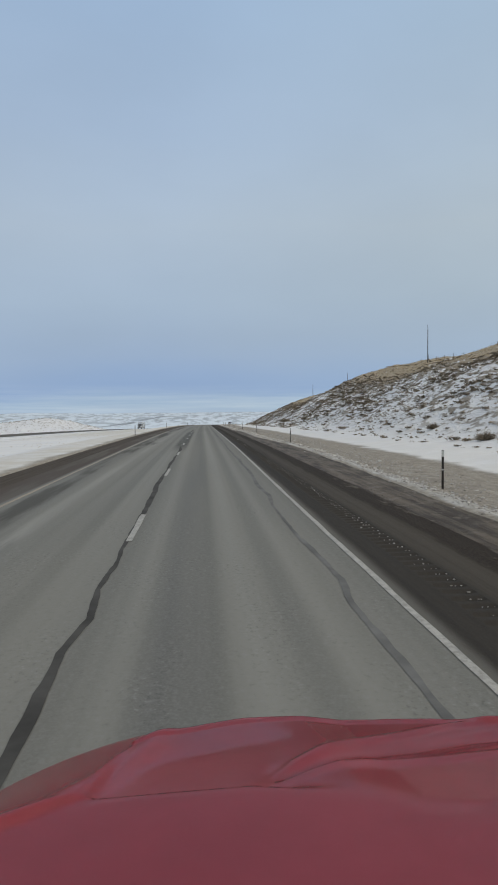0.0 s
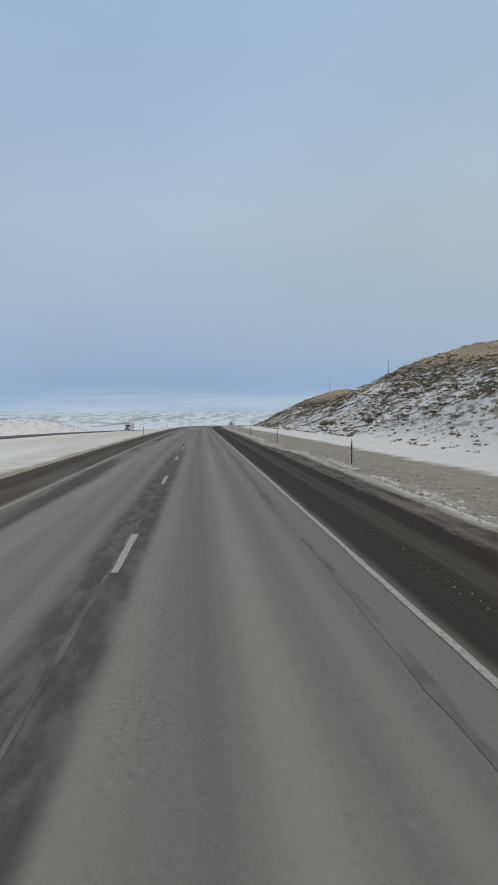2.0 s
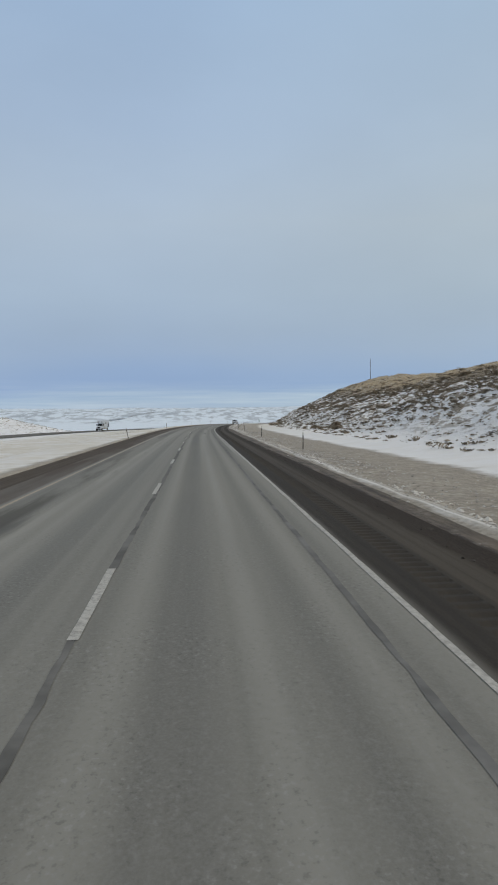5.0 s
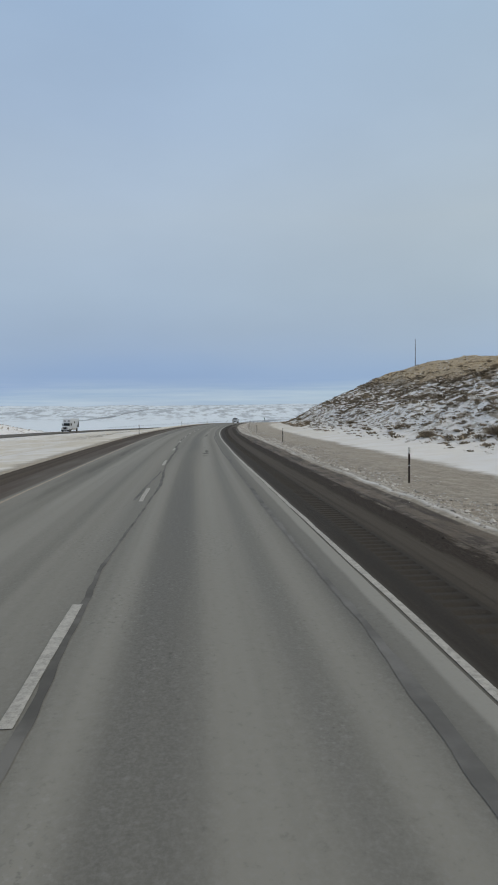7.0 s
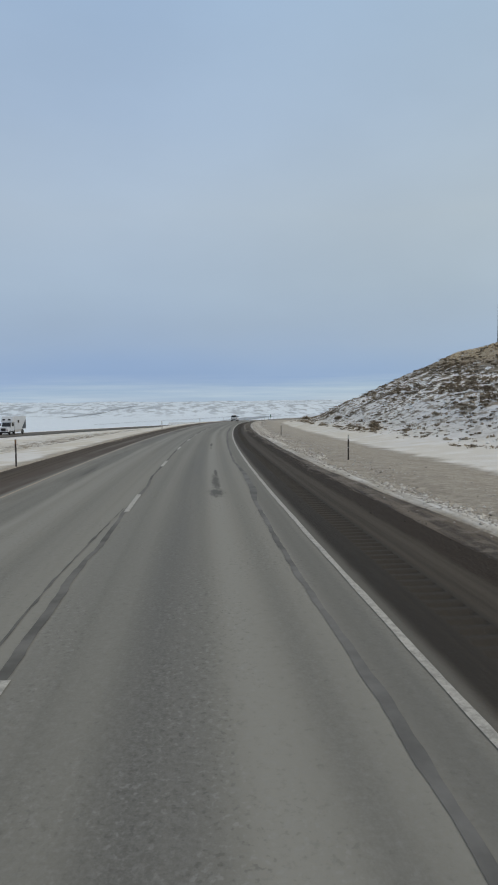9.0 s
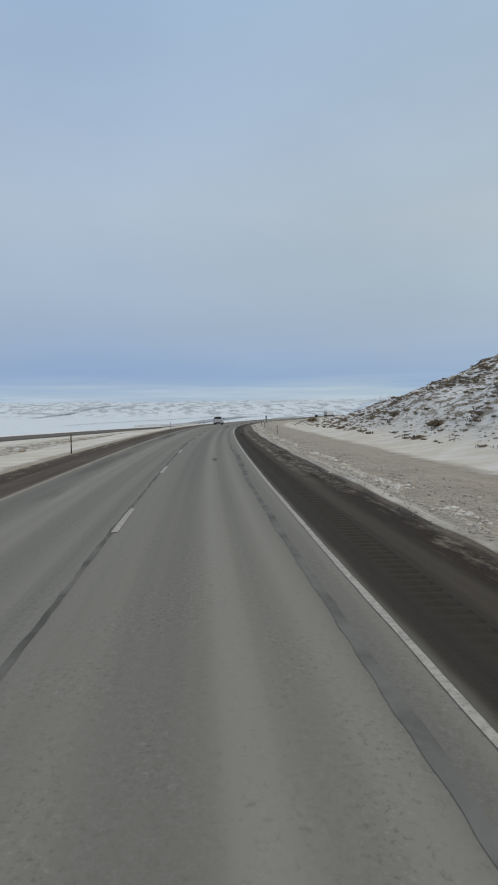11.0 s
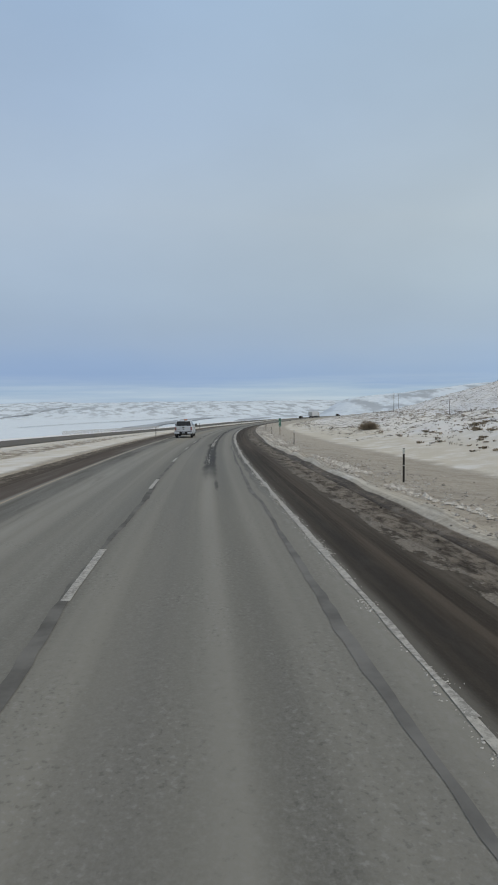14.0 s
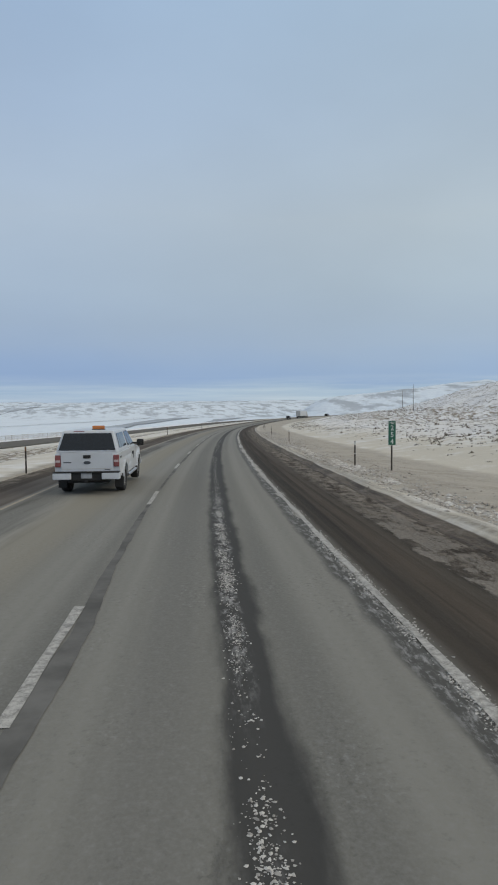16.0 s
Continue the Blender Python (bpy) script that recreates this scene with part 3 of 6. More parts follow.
def land(s, u):
    """World places of the ground."""
    near = on_road(s, np.minimum(u, 450))
    over = np.maximum(u - 450, 0)
    x, y = near[..., 0] + over * math.cos(radians(14)), near[..., 1] - over * math.sin(radians(14))
    z = near[..., 2] + lie(s, u)
    dist = np.hypot(x, y)
    far_ = valley(x, y)
    z = np.where(u < 0, np.maximum(z, -46 + 4 * fractal(x / 700, y / 700, 4, 31)), z)
    ahead = ramp(dist, 1300, 2600) * ramp(u, 420, 120)
    z = z * (1 - ahead) + far_ * ahead
    # an eroded ridge across the valley, rising to the right
    crest = np.interp(x, [500, 544, 570, 643, 755, 864, 895, 1000, 1400], [6, 19, 16, 25, 37, 51, 46, 53, 55]) + 6.0 * fractal(x / 45, y / 45, 4, 73)
    off = 0.47 * (x - 544) + 0.882 * (y - 1814)
    prof = np.exp(-(off / np.where(off < 0, 190, 160)) ** 2) * ramp(x - 22 - 0.365 * (y - 408), -120, 50) * ramp(y, 1000, 1250)
    z = z + np.maximum(0, crest - z) * prof
    return np.stack([x, y, z], -1)


def grid_mesh(name, s, u, place, mat_, attr=None, kind_label="", category="", kind="structure"):
    """A sheet over the grid s by u, with its road coordinates as the uv map."""
    S, U = np.meshgrid(s, u, indexing="ij")
    P = place(S, U).reshape(-1, 3)
    n, k = len(s), len(u)
    i, j = np.meshgrid(np.arange(n - 1), np.arange(k - 1), indexing="ij")
    a = (i * k + j).ravel()
    F = np.stack([a, a + 1, a + k + 1, a + k], -1)
    me = bpy.data.meshes.new(name)
    me.vertices.add(len(P))
    me.vertices.foreach_set("co", P.ravel())
    me.loops.add(F.size)
    me.loops.foreach_set("vertex_index", F.ravel())
    me.polygons.add(len(F))
    me.polygons.foreach_set("loop_start", np.arange(0, F.size, 4))
    me.polygons.foreach_set("use_smooth", np.ones(len(F), bool))
    uv = me.uv_layers.new(name="su")
    flat = np.stack([S.ravel(), U.ravel()], -1)[F.ravel()]
    uv.data.foreach_set("uv", flat.astype(np.float32).ravel())
    if attr is not None:
        for name_, values in zip(("zones", "cream"), attr(S, U)):
            col = me.attributes.new(name_, "FLOAT_COLOR", "POINT")
            col.data.foreach_set("color", values.reshape(-1).astype(np.float32))
    me.update(calc_edges=True)
    me.materials.append(mat_)
    ob = new(name, me)
    return tagged(ob, kind_label, category, "", kind)


def zones(S, U):
    grit = np.where(U > 0, ramp(U, 15.5, 12.0) * 0.95, 0.0) + np.where(U < 0, ramp(U, -16, -7) * 0.12 + ramp(U, -7.6, -6.0) * 0.7, 0)
    grit = np.where(U > 0, grit * (0.9 + 0.1 * ramp(S, 420, 380)), grit)
    e = far_edge(S)
    grit = np.maximum(grit, 0.35 * ramp(-U, 26, 34) * ramp(U, e - OPP_WIDE - 6, e - OPP_WIDE - 1))
    hp = hill_part(S - 0.25 * (U - 16))
    grass = np.where(U > 0, hp * ramp(U, 16, 24) * (0.22 + 0.78 * ramp(U, 38 - 8 * ramp(S, 400, 330), 56 - 8 * ramp(S, 400, 330))) + (1 - hp) * 0.22 * ramp(U, 20, 40), 0.0)
    grass = np.where(U < 0, 0.12 * np.exp(-((S - 400) / 90) ** 2) * ramp(-U, 70, 90) * ramp(-U, 330, 250), grass)
    grass = np.where(U > 62, grass * 0.6, grass)
    grass = np.where((U < 0) & (U > -45), 0.34 * np.exp(-((U + 22) / 6) ** 2) * ramp(S, 260, 330), grass)
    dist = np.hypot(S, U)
    # old wind-packed snow stained by road dust; the ploughed bank beside the shoulder
    w_ = windrow(S)
    bank = np.exp(-((U - w_) / (0.24 + 0.2 * ramp(S, 220, 300))) ** 2)
    mud = ramp(U, w_ - 0.2, w_ - 0.5) * (U > 0)
    cream = np.where(U > 0, (0.3 + 0.65 * ramp(S, 170, 340)) * ramp(U, 27, 15) + 0.35 * ramp(S, 380, 440) * ramp(U, 60, 26), 0.95 * ramp(U, -46, -30) * ramp(-U, 5.0, 5.6) * np.maximum(0.2 + 0.8 * ramp(S, 110, 200), 0.8 * ramp(U, -15, -8)))
    grit = grit * (1 - 0.75 * bank)
    W = on_road(S, np.minimum(U, 450))
    over = np.maximum(U - 450, 0)
    wx, wy = W[..., 0] + over * math.cos(radians(14)), W[..., 1] - over * math.sin(radians(14))
    off = 0.47 * (wx - 544) + 0.882 * (wy - 1814)
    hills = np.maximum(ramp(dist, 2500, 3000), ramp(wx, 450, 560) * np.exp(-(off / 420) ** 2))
    zero = np.zeros_like(S)
    # third zone grows with distance and carries the painted haze tint
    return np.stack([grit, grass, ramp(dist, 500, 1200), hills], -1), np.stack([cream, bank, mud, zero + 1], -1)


s_rows = np.concatenate([np.arange(-240, -10, 10), np.arange(-10, 470, 0.8), np.arange(470, 900, 2.0), np.arange(900, 2200, 10), np.arange(2200, 5000, 30)])
u_cols = np.concatenate([-np.geomspace(4200, 62, 70), np.arange(-60, -12, 2.0), np.arange(-12, -6.2, 0.5), [-6.15, -6.0, -5.2, 0, 5.9, 5.98], np.arange(6.06, 9, 0.12), np.arange(9.06, 12, 0.25), np.arange(12, 24, 0.5),
                         np.arange(24, 64, 1.0), np.geomspace(65, 4000, 90)])
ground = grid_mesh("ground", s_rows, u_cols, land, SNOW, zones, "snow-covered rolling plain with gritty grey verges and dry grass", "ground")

# ---- pavement ----
road = grid_mesh("road", np.concatenate([np.arange(-60, 700, 2.0), np.arange(700, 960, 5)]), np.array([-4.9, -3.7, -2, 0, 2, 3.7]), lambda s, u: on_road(s, u), ASPHALT, None,
                 "two-lane salt-bleached grey asphalt highway carriageway", "road")


def edge_u(s):
    """Where the painted edge line runs; the painter wandered a little."""
    return np.interp(s, [15, 45, 60, 110, 172, 185, 198, 214, 222, 236, 250, 312, 338, 352, 377, 391, 404], [3.65, 3.73, 3.69, 3.7, 3.75, 3.785, 3.75, 3.67, 3.71, 3.65, 3.64, 3.73, 3.72, 3.66, 3.69, 3.63, 3.68])


def strip(name, s0, s1, u0, u1, mat_, dz=0.004, step=1.5, wob=0.0, seed=0, label="", category="", kind="structure", parent=None, along=None):
    """A flat painted or poured strip on the pavement from s0 to s1, between u0 and u1, its edges wandering by wob."""
    s = np.linspace(s0, s1, max(2, int((s1 - s0) / step) + 1))
    a = u0 + wob * 2 * fractal(s / 1.3, s * 0 + seed, 3, seed)
    b = u1 + wob * 2 * fractal(s / 1.1, s * 0 + seed + 9, 3, seed + 5)
    if along:
        a, b = a + along(s), b + along(s)
    P = np.concatenate([on_road(s, a, dz), on_road(s, b, dz)])
    n = len(s)
    faces = [(i, n + i, n + i + 1, i + 1) for i in range(n - 1)]
    me = bpy.data.meshes.new(name)
    me.from_pydata(P.tolist(), [], faces)
    me.materials.append(mat_)
    ob = new(name, me)
    if parent:
        ob.parent = parent
    return tagged(ob, label, category, "", kind) if kind else ob


for u_in, u_out in ((3.7, 4.28), (4.72, 6.05)):
    grid_mesh("road_shoulder", np.arange(-60, 960, 2.0), np.linspace(u_in, u_out, 3), lambda s, u: on_road(s, u), SHOULDER, None, "mud-dark wet shoulder with grit and crusted snow", "road")


def rumble_strip(s0, s1, pitch=0.305):
    """Milled grooves across the shoulder."""
    k = np.arange(s0, s1, pitch)
    s = (k[:, None] + np.array([0, 0.045, 0.135, 0.18])[None]).ravel()
    depth = np.tile([0, -0.026, -0.026, 0], len(k))
    return grid_mesh("rumble_strip", s, np.array([4.28, 4.31, 4.5, 4.69, 4.72]), lambda S, U: on_road(S, U, depth[:, None] * (np.abs(U - 4.5) < 0.2)), SHOULDER, None, "rumble strip grooves milled into the muddy shoulder", "road")


rumble_strip(-60, 352)
grid_mesh("road_shoulder", np.arange(351.932, 960, 2.0), np.array([4.28, 4.5, 4.72]), lambda s, u: on_road(s, u), SHOULDER, None, "mud-filled strip of the brown wet shoulder", "road")
left_shoulder = grid_mesh("road_shoulder", np.arange(-60, 1000, 2.0), np.array([-6.1, -5.35, -4.9]), lambda s, u: on_road(s, u), SHOULDER, None, "dirt-covered inner shoulder of the highway", "road")
strip("edge_line", -60, 362, -0.047, 0.047, WHITE_LINE, 0.008, 0.2, 0.014, 3, "worn solid white edge line", "marking", along=edge_u)
strip("edge_line", 362, 700, -0.05, 0.05, CRUSTED_LINE, 0.008, 0.2, 0.035, 6, "white edge line crusted with dirty snow", "marking", along=edge_u)
strip("edge_line", -60, 700, -3.73, -3.63, YELLOW_LINE, 0.005, 1.0, 0.02, 4, "faded yellow edge line", "marking")
for k in range(-1, 50):
    d = strip("lane_dash", -0.38 + k * 12.192, 2.67 + k * 12.192, -0.06, 0.06, CRUSTED_LINE if k > 26 else WHITE_LINE, 0.009, 0.25, 0.015, k, "worn white lane dash", "marking")
    d["group"] = "lane dashes"


def seam(s0, s1, knots, seed, label, mat_, gaps=0.0):
    """A poured tar seam that wanders along the road through (s, u, width), whole or flaking."""
    k = np.array(knots)
    s = np.linspace(s0, s1, int((s1 - s0) / 0.1) + 1)
    c = np.interp(s, k[:, 0], k[:, 1]) + 0.05 * fractal(s / 2.2, s * 0 + seed, 4, seed)
    hold = fractal(s / 1.6, s * 0 + 5, 4, seed + 6) + 0.5
    w = np.interp(s, k[:, 0], k[:, 2]) * (0.7 + 0.4 * vnoise(s / 1.9, s * 0 + 3, seed + 2)) / 2 * (ramp(hold, gaps, gaps + 0.08) if gaps else 1)
    jag_a, jag_b = (0.03 * fractal(s / 1.6, s * 0 + j, 4, seed + 4 + j) + 0.035 * fractal(s / 0.35, s * 0 + j, 2, seed + 14 + j) for j in (0, 7))
    P = np.concatenate([on_road(s, c - w + jag_a, 0.005), on_road(s, np.maximum(c + w + jag_b, c - w + jag_a + 0.004), 0.005)])
    n = len(s)
    me = bpy.data.meshes.new("tar_seam")
    me.from_pydata(P.tolist(), [], [(i, n + i, n + i + 1, i + 1) for i in range(n - 1) if hold[i] > gaps])
    me.materials.append(mat_)
    return tagged(new("tar_seam", me), label, "tar seam", "", "structure")


LANE_SEAM, EDGE_SEAM = "crack sealant along the lane line", "faded crack sealant near the edge line"
seam(-40, 26, [(-40, -0.05, 0.1), (5.2, 0, 0.13), (6.5, -0.06, 0.12), (7.5, 0.04, 0.1), (8.7, -0.07, 0.09), (10, 0, 0.1), (11.1, -0.05, 0.09), (14.5, -0.03, 0.13), (19.1, -0.05, 0.17), (20.7, -0.1, 0.17), (26, -0.06, 0.13)], 3, "dark meandering " + LANE_SEAM, TAR)
seam(26, 46, [(26, -0.06, 0.13), (30.5, -0.1, 0.15), (32.5, -0.03, 0.12), (34, -0.06, 0.12), (36, -0.03, 0.1), (38, -0.08, 0.09), (41.3, 0, 0.2), (46, -0.12, 0.12)], 4, "dark meandering " + LANE_SEAM, TAR)
seam(46, 92, [(46, -0.12, 0.09), (60, -0.1, 0.07), (72, -0.06, 0.06), (84, -0.1, 0.07), (92, -0.14, 0.07)], 5, "pale worn " + LANE_SEAM, TAR_OLD, 0.2)
seam(92, 108, [(92, -0.14, 0.05), (98, -0.12, 0.06), (108, -0.08, 0.1)], 19, "thin dark open " + LANE_SEAM, TAR)
seam(108, 170, [(108, -0.08, 0.16), (113.3, -0.15, 0.15), (120, -0.09, 0.12), (135, 0, 0.1), (150, 0.06, 0.12), (170, 0.06, 0.18)], 6, "worn grey " + LANE_SEAM, TAR_OLD, 0.12)
seam(170, 206, [(170, 0.06, 0.2), (172.1, 0.17, 0.15), (175, 0.07, 0.13), (178.3, 0.07, 0.12), (182.6, 0.13, 0.1), (187.5, 0.02, 0.08), (191, 0.12, 0.05), (197, 0.29, 0.06), (199, 0.31, 0.1), (201.7, 0.26, 0.08), (206, 0.12, 0.06)], 7, "worn grey " + LANE_SEAM, TAR_OLD)
seam(206, 233, [(206, 0.12, 0.06), (208, 0.14, 0.07), (210.4, 0.13, 0.15), (213, 0.14, 0.13), (217.3, 0.2, 0.08), (220.7, 0.2, 0.2), (223, 0.05, 0.18), (227, 0.04, 0.13), (233, 0, 0.1)], 8, "worn grey " + LANE_SEAM, TAR_OLD, 0.12)
seam(233, 300, [(233, 0, 0.12), (235.8, -0.06, 0.12), (238.5, -0.07, 0.09), (239.8, 0, 0.1), (243.2, -0.05, 0.09), (248.5, 0.05, 0.1), (251.4, -0.05, 0.1), (260, 0, 0.08), (275, -0.08, 0.1), (300, -0.05, 0.1)], 9, "worn grey " + LANE_SEAM, TAR_OLD)
seam(300, 375, [(300, -0.05, 0.11), (314, -0.07, 0.14), (316, -0.04, 0.11), (320, -0.12, 0.1), (324.7, -0.17, 0.17), (333, -0.1, 0.11), (337, 0.04, 0.17), (341, -0.03, 0.1), (345, -0.09, 0.1), (350, 0.02, 0.15), (357, -0.03, 0.11), (362.6, 0.07, 0.16), (366, -0.05, 0.12), (369, -0.01, 0.1), (375, 0.1, 0.15)], 10, "worn grey " + LANE_SEAM, TAR_OLD)
seam(375, 700, [(375, 0.1, 0.16), (381, 0.01, 0.1), (388.5, 0.04, 0.19), (392.2, -0.04, 0.16), (396.4, 0, 0.13), (403, 0.1, 0.1), (406.4, 0.08, 0.14), (409, 0, 0.12), (414.2, 0.15, 0.25), (416.2, 0.2, 0.21), (419, 0.08, 0.16), (428, 0, 0.1), (450, 0.1, 0.15), (700, 0.1, 0.15)], 11, "broad worn " + LANE_SEAM, TAR_OLD)
seam(234, 244, [(234, -0.3, 0.045), (238, -0.28, 0.04), (244, -0.12, 0.03)], 12, "thin straight crack sealant beside the lane line", TAR_OLD)
seam(195, 204, [(195, -0.19, 0.07), (198, -0.12, 0.08), (204, 0.08, 0.05)], 13, "thin straight crack sealant beside the lane line", TAR_FADED)
seam(-40, 54, [(-40, 3.1, 0.07), (5.5, 3.08, 0.08), (7.8, 3.06, 0.09), (8.9, 3.19, 0.12), (11.8, 3.05, 0.08), (16, 3.04, 0.06), (17.8, 3.16, 0.15), (20.3, 3.07, 0.13), (24, 3.2, 0.13), (30.6, 3.15, 0.13), (32, 3.2, 0.18), (35.4, 3.11, 0.1), (37, 3.13, 0.14), (43.5, 3.07, 0.14), (48.5, 3.15, 0.08), (54, 3.13, 0.05)], 14, EDGE_SEAM, TAR_FADED)
seam(54, 106, [(54, 3.13, 0.06), (56, 3.13, 0.13), (61.5, 3.15, 0.1), (65, 3.02, 0.04), (68.8, 3.08, 0.28), (70.5, 3.06, 0.15), (73.6, 3.11, 0.13), (78, 3.06, 0.15), (81.4, 3.15, 0.24), (87, 3.13, 0.13), (90.7, 3.06, 0.1), (94.5, 3.13, 0.18), (97.4, 3.06, 0.14), (100, 3.13, 0.1), (106, 3.03, 0.1)], 15, EDGE_SEAM, TAR_FADED, 0.22)
seam(106, 215, [(106, 3.03, 0.17), (112, 3.08, 0.16), (120, 3.12, 0.1), (150, 3.14, 0.1), (170, 3.14, 0.17), (171.4, 3.22, 0.15), (176, 3.12, 0.14), (180, 3.1, 0.1), (182.6, 3.17, 0.22), (184.4, 3.2, 0.1), (188, 3.14, 0.06), (195.5, 3.15, 0.13), (201.6, 3.14, 0.05), (207, 3.1, 0.08), (209, 3.18, 0.18), (215, 3.05, 0.08)], 16, EDGE_SEAM, TAR_FADED)
seam(215, 312, [(215, 3.05, 0.08), (222, 3.1, 0.1), (226, 3.07, 0.06), (234, 3.07, 0.11), (238, 3.02, 0.08), (245, 3.06, 0.12), (247, 3.2, 0.21), (252, 3.25, 0.15), (257.5, 3.1, 0.1), (270, 3.12, 0.15), (285, 3.2, 0.15), (300, 3.12, 0.17), (312, 3.23, 0.23)], 17, EDGE_SEAM, TAR_FADED)
seam(312, 409, [(312, 3.23, 0.2), (313.5, 3.27, 0.25), (321.8, 3.06, 0.1), (324.6, 3.18, 0.14), (328, 3.08, 0.11), (335.4, 3.06, 0.1), (336.4, 3.17, 0.2), (338.2, 3.09, 0.13), (348, 3.16, 0.1), (352, 3.13, 0.14), (361, 3.2, 0.08), (364, 3.15, 0.14), (374, 3.2, 0.08), (376.3, 3.08, 0.13), (386, 3.19, 0.08), (389, 3.14, 0.14), (399, 3.28, 0.08), (402, 3.18, 0.13), (409, 3.3, 0.05)], 18, EDGE_SEAM, TAR_FADED)


# ---- tracks and cuttings seen far across the valley ----
def far_strip(name, pts, wide, mat_, label):
    """A strip laid over the far land through a few (x, y) places."""
    t = np.linspace(0, len(pts) - 1, 60)
    x, y = (np.interp(t, range(len(pts)), [p[k] for p in pts]) for k in (0, 1))
    dx, dy = np.gradient(x), np.gradient(y)
    n = np.hypot(dx, dy)
    w = wide * (0.6 + 0.8 * vnoise(t * 1.7, t * 0, 3)) / 2
    side = np.stack([dy / n, -dx / n], -1) * w[:, None]
    A, B = np.stack([x, y], -1) - side, np.stack([x, y], -1) + side
    P = np.concatenate([np.concatenate([q, (np.maximum(valley(q[:, 0], q[:, 1]), valley(x, y)) + 1.5)[:, None]], 1) for q in (A, B)])
    k = len(x)
    me = bpy.data.meshes.new(name)
    me.from_pydata(P.tolist(), [], [(i, k + i, k + i + 1, i + 1) for i in range(k - 1)])
    me.materials.append(mat_)
    return tagged(new(name, me), label, "land", "", "structure")


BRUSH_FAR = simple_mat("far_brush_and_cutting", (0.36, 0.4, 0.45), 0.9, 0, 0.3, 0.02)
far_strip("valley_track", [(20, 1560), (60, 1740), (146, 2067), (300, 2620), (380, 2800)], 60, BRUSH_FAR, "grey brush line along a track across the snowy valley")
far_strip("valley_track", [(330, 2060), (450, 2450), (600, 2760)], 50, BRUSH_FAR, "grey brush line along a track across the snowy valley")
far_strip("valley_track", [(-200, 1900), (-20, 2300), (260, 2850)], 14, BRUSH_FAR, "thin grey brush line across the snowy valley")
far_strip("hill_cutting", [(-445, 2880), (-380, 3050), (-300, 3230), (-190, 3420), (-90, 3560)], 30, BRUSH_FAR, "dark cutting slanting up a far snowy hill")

opp = grid_mesh("opposite_road", np.arange(-60, 1000, 8.0), np.array([0, 0.5, 1.0]), lambda s, u: on_road(s, far_edge(s) - u * OPP_WIDE, OPP_LOW), SHOULDER, None, "dark asphalt opposite carriageway across the median", "road")


# ---- helpers for things ----
def holder(name, m, label, category, group="", kind=""):
    ob = new(name)
    ob.matrix_world = m
    return tagged(ob, label, category, group, kind)


def mesh_of(bm, name, material, smooth=False):
    me = bpy.data.meshes.new(name)
    bm.to_mesh(me)
    bm.free()
    for p in me.polygons:
        p.use_smooth = smooth
    me.materials.append(material)
    return me


def part(name, bm, material, parent, label="", smooth=False):
    ob = new(name, mesh_of(bm, name, material, smooth))
    ob.parent = parent
    return tagged(ob, label)


def box(x0, x1, y0, y1, z0, z1, bevel=0.0, seg=2):
    bm = bmesh.new()
    bmesh.ops.create_cube(bm, size=1.0, matrix=Matrix.Translation(((x0 + x1) / 2, (y0 + y1) / 2, (z0 + z1) / 2)) @ Matrix.Diagonal((x1 - x0, y1 - y0, z1 - z0, 1)))
    if bevel:
        bmesh.ops.bevel(bm, geom=bm.edges[:], offset=bevel, segments=seg, affect="EDGES", profile=0.6)
    return bm


def rod(x, y, z0, z1, r0, r1=None, n=10, axis="Z"):
    bm = bmesh.new()
    m = {"Z": Matrix.Translation((x, y, (z0 + z1) / 2)), "X": Matrix.Translation(((z0 + z1) / 2, x, y)) @ Matrix.Rotation(radians(90), 4, "Y"),
         "Y": Matrix.Translation((x, (z0 + z1) / 2, y)) @ Matrix.Rotation(radians(-90), 4, "X")}[axis]
    bmesh.ops.create_cone(bm, cap_ends=True, segments=n, radius1=r0, radius2=r0 if r1 is None else r1, depth=z1 - z0, matrix=m)
    return bm


def prism(profile, x0, x1, bevel=0.0):
    """A side profile of (y, z) points drawn out from x0 to x1."""
    bm = bmesh.new()
    a = [bm.verts.new((x0, y, z)) for y, z in profile]
    b = [bm.verts.new((x1, y, z)) for y, z in profile]
    bm.faces.new(a[::-1])
    bm.faces.new(b)
    n = len(profile)
    for i in range(n):
        bm.faces.new((a[i], a[(i + 1) % n], b[(i + 1) % n], b[i]))
    bmesh.ops.recalc_face_normals(bm, faces=bm.faces)
    if bevel:
        bmesh.ops.bevel(bm, geom=bm.edges[:], offset=bevel, segments=2, affect="EDGES", profile=0.6)
    return bm


def sheet(pts, thick=0.01):
    """A flat polygon with thickness along its normal."""
    bm = bmesh.new()
    vs = [bm.verts.new(p) for p in pts]
    fc = bm.faces.new(vs)
    bm.normal_update()
    n = fc.normal.copy()
    r = bmesh.ops.extrude_face_region(bm, geom=[fc])
    for v in r["geom"]:
        if isinstance(v, bmesh.types.BMVert):
            v.co += n * thick
    bmesh.ops.recalc_face_normals(bm, faces=bm.faces)
    return bm


def ground_at(s, u):
    """Height of the ground over the pavement's level."""
    return float(lie(np.array([float(s)]), np.array([float(u)]))[0])


